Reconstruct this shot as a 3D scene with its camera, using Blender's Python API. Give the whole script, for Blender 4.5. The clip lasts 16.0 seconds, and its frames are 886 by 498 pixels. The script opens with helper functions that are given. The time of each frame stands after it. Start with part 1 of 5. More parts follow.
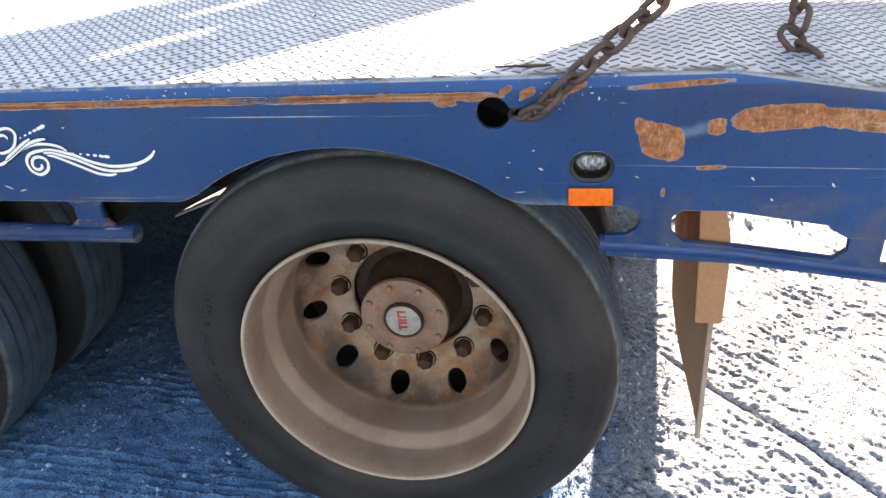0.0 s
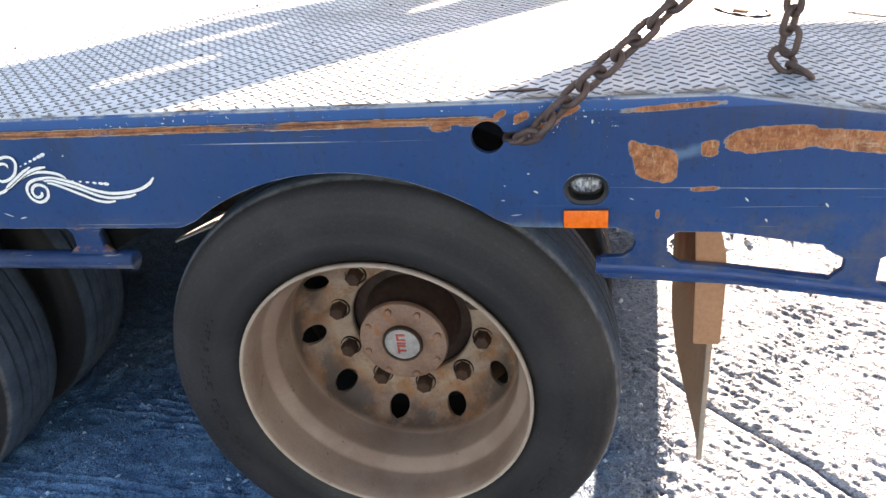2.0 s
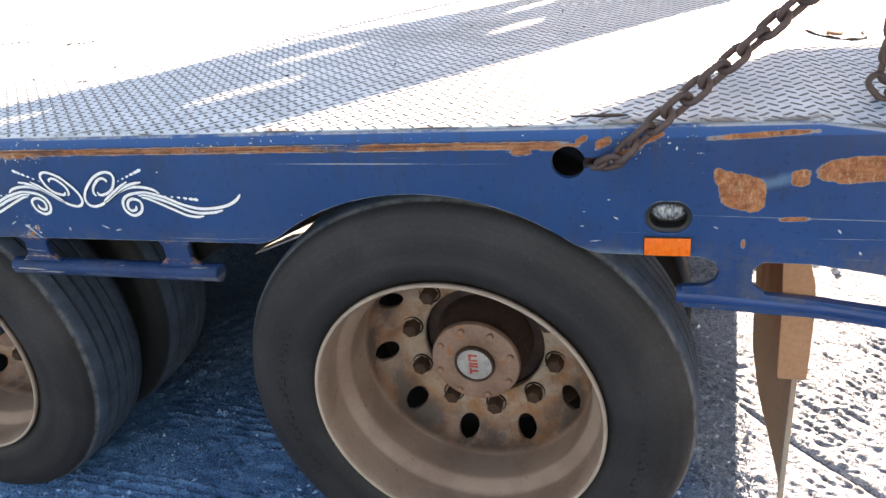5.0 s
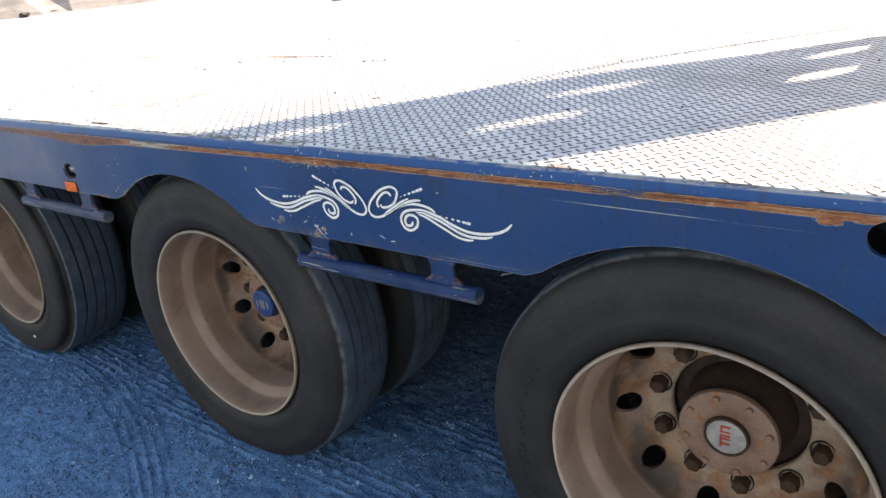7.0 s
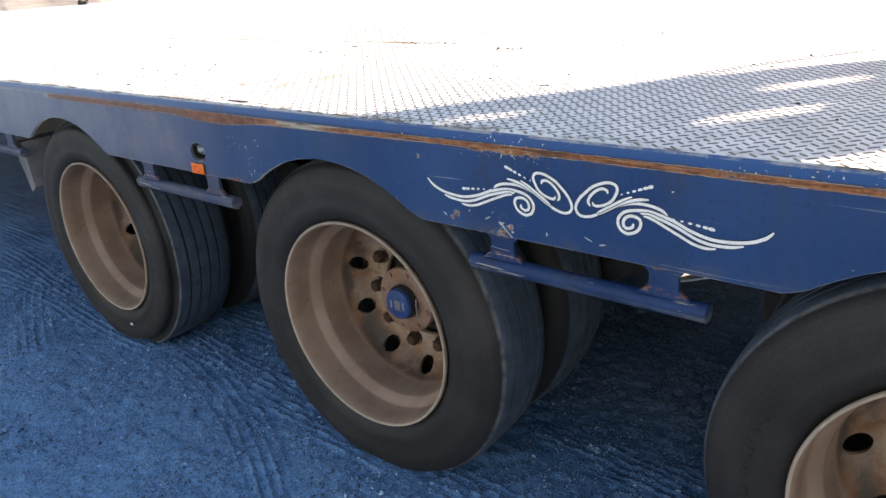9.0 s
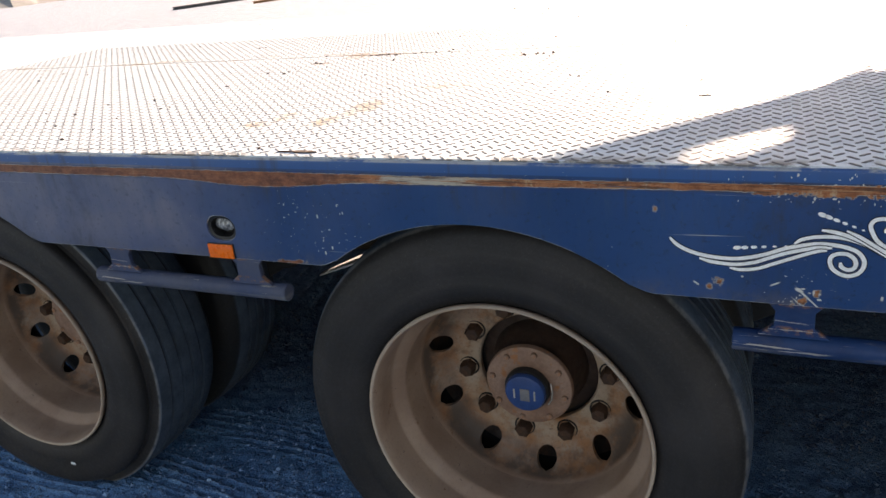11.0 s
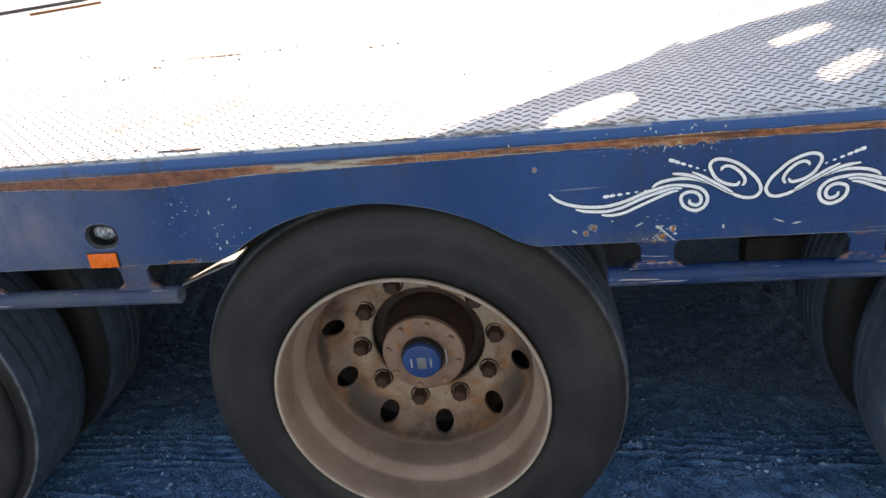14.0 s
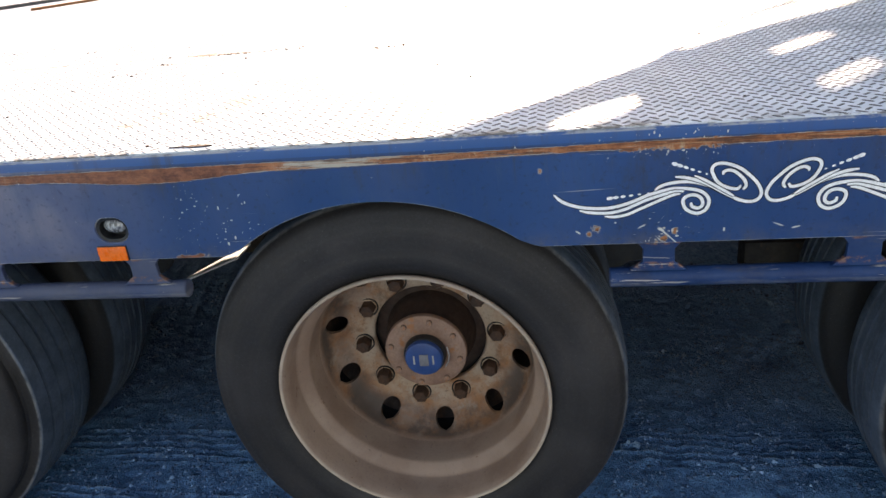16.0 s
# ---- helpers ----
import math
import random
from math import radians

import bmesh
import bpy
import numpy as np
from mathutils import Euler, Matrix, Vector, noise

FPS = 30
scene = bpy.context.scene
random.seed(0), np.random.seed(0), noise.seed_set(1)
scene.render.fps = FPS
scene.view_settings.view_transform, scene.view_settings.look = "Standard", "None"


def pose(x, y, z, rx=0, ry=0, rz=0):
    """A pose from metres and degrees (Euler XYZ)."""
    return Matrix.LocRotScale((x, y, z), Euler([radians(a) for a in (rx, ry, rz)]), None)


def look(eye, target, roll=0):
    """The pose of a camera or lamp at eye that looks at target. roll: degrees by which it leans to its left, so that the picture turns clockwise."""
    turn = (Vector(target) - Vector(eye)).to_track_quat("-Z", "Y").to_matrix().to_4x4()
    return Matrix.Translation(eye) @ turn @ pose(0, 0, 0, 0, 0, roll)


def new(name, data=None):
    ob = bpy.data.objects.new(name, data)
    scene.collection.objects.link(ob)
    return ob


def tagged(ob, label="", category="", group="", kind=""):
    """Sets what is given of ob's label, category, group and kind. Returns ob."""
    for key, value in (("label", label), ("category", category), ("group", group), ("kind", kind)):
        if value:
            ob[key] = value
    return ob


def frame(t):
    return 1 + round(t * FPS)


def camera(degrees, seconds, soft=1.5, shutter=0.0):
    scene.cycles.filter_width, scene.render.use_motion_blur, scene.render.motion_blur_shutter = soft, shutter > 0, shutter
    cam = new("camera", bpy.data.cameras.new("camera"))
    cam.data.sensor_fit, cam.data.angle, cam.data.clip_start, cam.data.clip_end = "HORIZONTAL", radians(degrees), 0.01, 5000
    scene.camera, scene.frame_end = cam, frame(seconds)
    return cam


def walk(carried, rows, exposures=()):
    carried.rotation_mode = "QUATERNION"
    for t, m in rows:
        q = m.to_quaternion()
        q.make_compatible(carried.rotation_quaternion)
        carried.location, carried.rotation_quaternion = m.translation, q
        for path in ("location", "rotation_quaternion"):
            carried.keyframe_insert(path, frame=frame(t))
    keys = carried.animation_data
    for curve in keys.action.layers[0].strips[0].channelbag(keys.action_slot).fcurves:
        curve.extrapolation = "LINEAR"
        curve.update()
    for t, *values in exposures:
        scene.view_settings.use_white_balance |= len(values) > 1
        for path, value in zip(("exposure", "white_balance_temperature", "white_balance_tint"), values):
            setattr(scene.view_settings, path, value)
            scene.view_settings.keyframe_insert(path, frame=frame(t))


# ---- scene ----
cam = camera(62.0, 16.0)
PATH = [
    (0, (1.125, -1.108, 1.351), (0.731, 0.59, 0.37), -5.4),
    (0.5, (1.131, -1.111, 1.354), (0.732, 0.596, 0.391), -5.5),
    (1, (1.133, -1.113, 1.355), (0.733, 0.603, 0.41), -5.7),
    (1.5, (1.134, -1.114, 1.356), (0.732, 0.61, 0.425), -5.8),
    (2, (1.136, -1.109, 1.355), (0.734, 0.616, 0.426), -6.0),
    (2.5, (1.137, -1.115, 1.354), (0.733, 0.614, 0.435), -6.1),
    (3, (1.142, -1.123, 1.356), (0.728, 0.61, 0.447), -6.3),
    (3.5, (1.149, -1.124, 1.355), (0.726, 0.611, 0.456), -6.9),
    (4, (1.146, -1.122, 1.356), (0.717, 0.617, 0.465), -6.9),
    (4.5, (1.143, -1.114, 1.359), (0.688, 0.62, 0.472), -7.2),
    (5, (1.124, -1.108, 1.371), (0.54, 0.592, 0.494), -7.0),
    (5.2, (1.085, -1.111, 1.376), (0.342, 0.535, 0.516), -7.2),
    (7.3, (1.047, -1.107, 1.399), (-0.087, 0.358, 0.645), -6.2),
    (7.5, (1.048, -1.102, 1.398), (-0.088, 0.361, 0.645), -6.1),
    (8, (0.986, -1.139, 1.4), (-0.163, 0.309, 0.638), -5.0),
    (8.5, (0.839, -1.22, 1.386), (-0.342, 0.205, 0.629), -4.6),
    (9, (0.662, -1.17, 1.356), (-0.541, 0.243, 0.61), -4.5),
    (9.5, (0.459, -1.078, 1.372), (-0.754, 0.327, 0.627), -5.3),
    (9.7, (0.374, -1.077, 1.369), (-0.828, 0.338, 0.627), -4.9),
    (11.8, (-0.451, -1.165, 1.379), (-0.804, 0.623, 0.556), -4.4),
    (12, (-0.456, -1.182, 1.381), (-0.742, 0.617, 0.557), -3.6),
    (12.5, (-0.394, -1.214, 1.372), (-0.665, 0.588, 0.546), -4.5),
    (13, (-0.36, -1.233, 1.372), (-0.671, 0.561, 0.544), -6.0),
    (13.5, (-0.357, -1.237, 1.377), (-0.681, 0.557, 0.555), -6.8),
    (14, (-0.344, -1.239, 1.375), (-0.661, 0.555, 0.549), -6.9),
    (14.5, (-0.336, -1.244, 1.373), (-0.652, 0.548, 0.542), -6.8),
    (15, (-0.334, -1.251, 1.375), (-0.64, 0.541, 0.542), -6.4),
    (15.5, (-0.334, -1.257, 1.377), (-0.639, 0.537, 0.548), -6.3),
    (16, (-0.356, -1.265, 1.381), (-0.665, 0.532, 0.558), -5.9),
]
walk(cam, [(t, look(eye, target, roll)) for t, eye, target, roll in PATH],
     exposures=[(t, 3.02 + e, 8500, 23) for t, e in ((0, 0.14), (2.0, 0.03), (3.5, -0.04), (5.0, -0.04), (7.5, -0.40), (9.0, -0.42), (9.8, -0.56), (12.0, -1.12), (12.5, -0.84), (13.0, -0.56), (14.5, -0.40), (16.0, -0.40))])

# ---- light and sky ----
SUN_TURN, SUN_HIGH = 3.7, 14.5          # degrees from +y towards +x, and above the ground
world = bpy.data.worlds.new("sky")
world.use_nodes = True
scene.world = world
wn = world.node_tree.nodes
sky = wn.new("ShaderNodeTexSky")
sky.sky_type, sky.sun_disc = "NISHITA", False
sky.sun_elevation, sky.sun_rotation = radians(SUN_HIGH), radians(SUN_TURN)
sky.dust_density, sky.ozone_density = 0.4, 1.0
wn["Background"].inputs["Strength"].default_value = 0.066
world.node_tree.links.new(sky.outputs[0], wn["Background"].inputs["Color"])
sun = new("sun", bpy.data.lights.new("sun", "SUN"))
sun.data.energy, sun.data.angle, sun.data.color = 5.0, radians(0.35), (1.0, 0.93, 0.82)
ca, ce = radians(SUN_TURN), radians(SUN_HIGH)
sun_way = Vector((math.sin(ca) * math.cos(ce), math.cos(ca) * math.cos(ce), math.sin(ce)))
sun.matrix_world = look(sun_way * 30, (0, 0, 0))


# ---- materials ----
class Nodes:
    """A small writer of material node trees."""

    def __init__(self, name):
        self.m = bpy.data.materials.new(name)
        self.m.use_nodes = True
        self.t = self.m.node_tree
        self.bsdf = self.t.nodes["Principled BSDF"]
        self.co = self.add("ShaderNodeTexCoord").outputs["Object"]

    def add(self, kind, **values):
        n = self.t.nodes.new(kind)
        for k, v in values.items():
            n.inputs[k].default_value = v
        return n

    def link(self, a, b):
        self.t.links.new(a, b)

    def put(self, socket, value):
        if isinstance(value, (int, float)):
            socket.default_value = value
        elif isinstance(value, tuple):
            socket.default_value = (*value, 1.0) if len(value) == 3 and len(socket.default_value) == 4 else value
        else:
            self.link(value, socket)

    def math(self, op, a, b=0.0, clamp=False):
        n = self.t.nodes.new("ShaderNodeMath")
        n.operation, n.use_clamp = op, clamp
        self.put(n.inputs[0], a)
        self.put(n.inputs[1], b)
        return n.outputs[0]

    def noise(self, scale, detail=4.0, rough=0.55, stretch=None, vec=None):
        n = self.add("ShaderNodeTexNoise", Scale=scale, Detail=detail, Roughness=rough)
        v = vec or self.co
        if stretch:
            s = self.t.nodes.new("ShaderNodeVectorMath")
            s.operation = "MULTIPLY"
            self.link(v, s.inputs[0])
            s.inputs[1].default_value = stretch
            v = s.outputs[0]
        self.link(v, n.inputs["Vector"])
        return n.outputs["Fac"]

    def spread(self, v, lo, hi, a=0.0, b=1.0):
        n = self.add("ShaderNodeMapRange")
        n.interpolation_type = "SMOOTHSTEP"
        self.put(n.inputs["Value"], v)
        for k, x in (("From Min", lo), ("From Max", hi), ("To Min", a), ("To Max", b)):
            self.put(n.inputs[k], x)
        return n.outputs[0]

    def mix(self, fac, a, b):
        n = self.t.nodes.new("ShaderNodeMix")
        n.data_type = "RGBA"
        self.put(n.inputs[0], fac)
        self.put(n.inputs[6], a)
        self.put(n.inputs[7], b)
        return n.outputs[2]

    def bump(self, height, strength=0.3, distance=0.002, under=None):
        n = self.add("ShaderNodeBump", Strength=strength, Distance=distance)
        self.link(height, n.inputs["Height"])
        if under:
            self.link(under, n.inputs["Normal"])
        return n.outputs[0]

    def done(self, color, rough=0.6, metal=0.0, normal=None, **more):
        self.put(self.bsdf.inputs["Base Color"], color)
        self.put(self.bsdf.inputs["Roughness"], rough)
        self.put(self.bsdf.inputs["Metallic"], metal)
        if normal:
            self.link(normal, self.bsdf.inputs["Normal"])
        for k, v in more.items():
            self.put(self.bsdf.inputs[k.replace("_", " ")], v)
        return self.m


def worn(name, a, b, rough=0.6, metal=0.0, big=6.0, fine=90.0, relief=0.001, c=None, amount=(0.58, 0.72)):
    """Two tones over a broad noise, grain over both, and a third tone in stains."""
    n = Nodes(name)
    tone = n.spread(n.noise(big), 0.35, 0.65)
    grain = n.noise(fine, 3.0)
    col = n.mix(tone, a, b)
    col = n.mix(n.spread(grain, 0.3, 0.75, 0.0, 0.35), col, tuple(0.55 * v for v in a))
    if c:
        col = n.mix(n.spread(n.noise(big * 2.3, 6.0, 0.65), amount[0], amount[1]), col, c)
    r = n.spread(n.noise(fine * 0.4), 0.3, 0.7, rough - 0.1, min(1.0, rough + 0.12))
    return n.done(col, r, metal, n.bump(grain, 0.5, relief))


def rail_paint():
    """Blue enamel with a rubbed rusty line, bare patches, scratches and chips, laid out along the rail."""
    n = Nodes("blue_rail_paint")
    sep = n.t.nodes.new("ShaderNodeSeparateXYZ")
    n.link(n.co, sep.inputs[0])
    x, z = sep.outputs[0], sep.outputs[2]
    wob = n.math("MULTIPLY", n.math("SUBTRACT", n.noise(42, 5.0, 0.7), 0.5), 0.016)
    fine = n.noise(230, 3.0, 0.7)
    streak = n.noise(6, 6.0, 0.7, stretch=(0.7, 1, 34))

    def patch(cx, cz, hx, hz, slope=0.0, edge=0.0012, wobble=1.0):
        px = n.math("DIVIDE", n.math("ABSOLUTE", n.math("SUBTRACT", x, cx)), hx)
        zc = n.math("ADD", cz, n.math("MULTIPLY", n.math("SUBTRACT", x, cx), slope))
        pz = n.math("DIVIDE", n.math("ABSOLUTE", n.math("SUBTRACT", z, zc)), hz)
        far = n.math("POWER", n.math("ADD", n.math("POWER", px, 3.0), n.math("POWER", pz, 3.0)), 0.333)
        d = n.math("ADD", n.math("MULTIPLY", n.math("SUBTRACT", far, 1.0), min(hx, hz)), n.math("MULTIPLY", wob, wobble))
        return n.spread(d, edge, -edge)

    def union(items):
        out = items[0]
        for i in items[1:]:
            out = n.math("MAXIMUM", out, i)
        return out

    broad = n.noise(2.2, 3.0)
    blue = n.mix(n.spread(broad, 0.35, 0.7), (0.0012, 0.038, 0.132), (0.0026, 0.058, 0.190))
    # chalky faded bloom in wide soft clouds
    chalk = n.spread(n.noise(1.7, 5.0, 0.60, stretch=(1.0, 1.0, 1.6)), 0.40, 0.70, 0.0, 0.55)
    blue = n.mix(n.math("MULTIPLY", chalk, n.spread(x, 1.2, -0.2, 0.75, 1.0)), blue, (0.020, 0.058, 0.160))
    # mottled grey tone over the front end
    front = n.math("MULTIPLY", n.spread(x, -1.08, -1.36), n.spread(n.noise(3.5, 5.0, 0.6), 0.30, 0.64, 0.30, 0.95))
    front = n.math("MULTIPLY", front, n.spread(z, 0.79, 0.88, 0.6, 1.0))
    blue = n.mix(front, blue, (0.180, 0.168, 0.205))
    # rain streaks and grime
    blue = n.mix(n.spread(n.noise(26, 5.0, 0.7, stretch=(1, 1, 0.22)), 0.46, 0.75, 0.0, 0.40), blue, (0.022, 0.060, 0.125))
    blue = n.mix(n.spread(n.noise(75, 4.0, 0.7), 0.54, 0.68, 0.0, 0.45), blue, (0.010, 0.016, 0.042))
    blue = n.mix(n.spread(n.noise(60, 4.0, 0.7, stretch=(1, 1, 0.12)), 0.56, 0.74, 0.0, 0.35), blue, (0.050, 0.085, 0.140))
    smear = n.math("MULTIPLY", n.spread(n.noise(2.8, 6.0, 0.72, stretch=(1.2, 1, 0.8)), 0.50, 0.66), n.spread(n.noise(48, 5.0, 0.7, stretch=(1, 1, 0.3)), 0.42, 0.62, 0.15, 0.6))
    blue = n.mix(smear, blue, (0.030, 0.034, 0.050))
    haze = n.spread(n.noise(5.5, 6.0, 0.68, stretch=(1, 1, 0.6)), 0.44, 0.72, 0.0, 0.30)
    blue = n.mix(n.math("MULTIPLY", haze, n.spread(x, 0.9, -0.9, 0.5, 1.0)), blue, (0.060, 0.088, 0.165))
    # road dust caught on the lower lip
    splash = n.math("MULTIPLY", n.spread(z, 0.838, 0.800), n.spread(n.noise(17, 6.0, 0.75), 0.40, 0.66, 0.0, 0.55))
    blue = n.mix(splash, blue, (0.110, 0.100, 0.105))
    # the bent-over top edge is a brighter blue, rubbed to metal at the deck
    blue = n.mix(n.spread(z, 0.9965, 0.9985, 0.0, 0.80), blue, (0.003, 0.084, 0.270))
    crown = n.math("MULTIPLY", n.spread(n.math("SUBTRACT", z, n.math("MULTIPLY", n.math("MAXIMUM", n.math("SUBTRACT", x, 1.327), 0.0), -0.165)), 1.0125, 1.0150), n.spread(n.noise(9, 6.0, 0.75, stretch=(1, 1, 3)), 0.40, 0.52))
    blue = n.mix(n.math("MULTIPLY", crown, 0.8), blue, (0.42, 0.42, 0.41))
    # rust in three tones, dragged lengthwise
    rust = n.mix(n.spread(n.noise(38, 6.0, 0.78), 0.38, 0.62), (0.25, 0.082, 0.034), (0.44, 0.165, 0.072))
    rust = n.mix(n.spread(n.noise(150, 4.0, 0.75), 0.52, 0.66, 0.0, 0.6), rust, (0.13, 0.036, 0.014))
    rust = n.mix(n.spread(n.noise(52, 6.0, 0.8, stretch=(1.0, 1, 0.4)), 0.56, 0.66, 0.0, 0.7), rust, (0.50, 0.34, 0.20))
    rust = n.mix(n.spread(n.noise(12, 6.0, 0.75, stretch=(0.4, 1, 1.4)), 0.56, 0.70, 0.0, 0.55), rust, (0.10, 0.036, 0.016))
    # the scraped tail patches: pale stipple and short upright scores
    tail = n.spread(x, 1.08, 1.14)
    rust = n.mix(n.math("MULTIPLY", tail, n.spread(n.noise(130, 5.0, 0.78, stretch=(1, 1, 0.45)), 0.51, 0.62, 0.0, 0.45)), rust, (0.58, 0.36, 0.20))
    rust = n.mix(n.math("MULTIPLY", tail, n.spread(n.noise(95, 5.0, 0.75, stretch=(1, 1, 0.3)), 0.55, 0.66, 0.0, 0.75)), rust, (0.12, 0.045, 0.020))
    rust = n.mix(n.math("MULTIPLY", n.spread(x, 1.42, 1.62), n.spread(n.noise(26, 6.0, 0.8, stretch=(0.6, 1, 2.5)), 0.48, 0.60, 0.0, 0.75)), rust, (0.62, 0.52, 0.40))
    # dirty runs under the rubbed line
    runs = n.math("MULTIPLY", n.spread(n.noise(34, 5.0, 0.7, stretch=(1, 1, 0.07)), 0.50, 0.68), n.spread(z, 0.90, 0.975))
    blue = n.mix(n.math("MULTIPLY", runs, n.spread(n.noise(4.0, 4.0), 0.40, 0.62, 0.1, 0.6)), blue, (0.050, 0.040, 0.040))
    # rubbed band under the bent edge, deeper towards the front
    high = n.spread(x, 0.0, -0.6, 0.9945, 0.9905)
    sag = n.spread(n.math("ABSOLUTE", n.math("ADD", x, 1.13)), 0.24, 0.02, 0.0, 0.0120)
    base = n.math("SUBTRACT", n.spread(x, 0.0, -1.2, 0.9820, 0.9725), sag)
    deep = n.math("MINIMUM", n.math("SUBTRACT", high, z), n.math("SUBTRACT", z, base))
    deep = n.math("ADD", deep, n.math("MULTIPLY", wob, 0.45))
    span = n.math("MULTIPLY", n.spread(x, 0.985, 0.94), n.spread(x, -2.22, -2.08))
    along = n.spread(n.noise(3.1, 5.0, 0.65), 0.32, 0.66, -0.05, 0.20)
    cover = n.spread(n.math("ADD", n.math("ADD", streak, along), n.spread(x, -0.5, -0.9, 0.0, 0.15)), 0.43, 0.48)
    line = n.math("MULTIPLY", n.math("MULTIPLY", n.spread(deep, -0.0006, 0.0010), cover), span)
    grime = n.math("MULTIPLY", n.spread(deep, -0.0060, 0.0005), n.spread(n.noise(26, 6.0, 0.75, stretch=(0.5, 1, 1)), 0.40, 0.58, 0.0, 0.75))
    blue = n.mix(n.math("MULTIPLY", grime, span), blue, (0.055, 0.040, 0.038))
    # drawn-out tan and primer streaks in the band
    drawn = n.noise(9, 6.0, 0.75, stretch=(0.45, 1, 26))
    rust = n.mix(n.math("MULTIPLY", n.spread(drawn, 0.54, 0.60, 0.0, 0.65), span), rust, (0.44, 0.27, 0.150))
    primer = n.spread(n.math("ABSOLUTE", n.math("ADD", x, 0.76)), 0.21, 0.05, -0.02, 0.13)
    rust = n.mix(n.math("MULTIPLY", n.spread(n.math("ADD", n.noise(14, 6.0, 0.75, stretch=(0.5, 1, 14)), primer), 0.58, 0.62, 0.0, 0.85), span), rust, (0.44, 0.41, 0.34))
    rust = n.mix(n.math("MULTIPLY", n.spread(n.noise(16, 6.0, 0.78, stretch=(0.6, 1, 10)), 0.50, 0.57, 0.0, 0.80), span), rust, (0.075, 0.034, 0.024))
    deep_red = n.math("MULTIPLY", n.spread(x, -0.86, -1.0), n.spread(n.noise(19, 6.0, 0.75, stretch=(0.6, 1, 1.2)), 0.36, 0.58, 0.35, 0.95))
    rust = n.mix(n.math("MULTIPLY", deep_red, span), rust, n.mix(n.spread(n.noise(46, 6.0, 0.78, stretch=(0.7, 1, 1)), 0.38, 0.62), (0.105, 0.032, 0.018), (0.28, 0.098, 0.048)))
    bare = union([
        line,
        patch(1.228, 0.910, 0.034, 0.029, -0.22, 0.0012, 1.2),
        patch(1.200, 0.931, 0.012, 0.014, -0.5, 0.0012, 0.9),
        patch(1.308, 0.932, 0.012, 0.013, 0.0),
        patch(1.395, 0.9455, 0.064, 0.0200, 0.06, 0.0012, 0.7),
        patch(1.615, 0.9290, 0.205, 0.0170, -0.10, 0.0012, 0.7),
        patch(1.252, 1.000, 0.068, 0.0045, 0.06, 0.001, 0.3),
        patch(0.990, 0.996, 0.010, 0.006, 0.6, 0.001, 0.9),
        patch(1.025, 0.992, 0.012, 0.007, 0.4, 0.001, 1.2),
        patch(1.062, 0.975, 0.022, 0.008, 0.5, 0.001, 1.3),
        patch(1.095, 0.995, 0.018, 0.004, 0.5, 0.001, 1.3),
        patch(0.893, 0.9785, 0.018, 0.0060),
        patch(0.958, 0.985, 0.030, 0.004, 0.1, 0.001, 0.5),
        patch(1.305, 0.866, 0.018, 0.0036, 0.05, 0.001, 0.4),
        patch(1.235, 0.823, 0.003, 0.007, 0.0, 0.001, 0.4),
        patch(-0.168, 0.808, 0.007, 0.005, 0.3, 0.002, 2.6),
        patch(-0.148, 0.822, 0.003, 0.004, 0.0, 0.003, 2.2),
        patch(-0.284, 0.831, 0.006, 0.005, 0.0, 0.004, 2.2),
        patch(-0.130, 0.9850, 0.040, 0.0085, 0.0, 0.002, 2.4),
        patch(-0.215, 0.9840, 0.026, 0.0070, 0.0, 0.002, 2.6),
        patch(-0.300, 0.822, 0.004, 0.004, 0.0, 0.003, 0.9),
        patch(-0.384, 0.948, 0.002, 0.003, 0.0, 0.003, 0.9),
        patch(-1.085, 0.803, 0.022, 0.004, 0.1, 0.002, 2.0),
    ])
    thread = n.math("MULTIPLY", n.spread(n.math("ABSOLUTE", deep), 0.0010, 0.0002), n.spread(n.noise(11, 6.0, 0.75, stretch=(1, 1, 8)), 0.46, 0.54))
    thread = n.math("MULTIPLY", thread, span)
    rub = union([patch(1.272, 0.926, 0.03, 0.008, 0.25, 0.006), patch(1.05, 0.797, 0.07, 0.007, 0.0, 0.01, 1.5)])
    blue = n.mix(n.math("MULTIPLY", rub, 0.45), blue, (0.16, 0.27, 0.38))

    # chips, nicks and hair scratches
    def specks(scale, lo, hi, size, stretch, where=None, turn=0.0):
        m = n.t.nodes.new("ShaderNodeMapping")
        m.inputs["Rotation"].default_value = (0, turn, 0)
        m.inputs["Scale"].default_value = stretch
        n.link(n.co, m.inputs["Vector"])
        v = n.add("ShaderNodeTexVoronoi", Scale=scale)
        n.link(m.outputs[0], v.inputs["Vector"])
        lim = n.spread(n.noise(scale * 0.13, 3.0), lo, hi, 0.0, size)
        if where is not None:
            lim = n.math("MULTIPLY", lim, where)
        lot = n.t.nodes.new("ShaderNodeSeparateXYZ")
        n.link(v.outputs["Color"], lot.inputs[0])
        lim = n.math("MULTIPLY", lim, n.math("ADD", 0.12, n.math("POWER", lot.outputs[0], 2.5)))
        ragged = n.math("ADD", v.outputs["Distance"], n.math("MULTIPLY", n.math("SUBTRACT", fine, 0.5), 0.22))
        return n.math("LESS_THAN", ragged, lim)

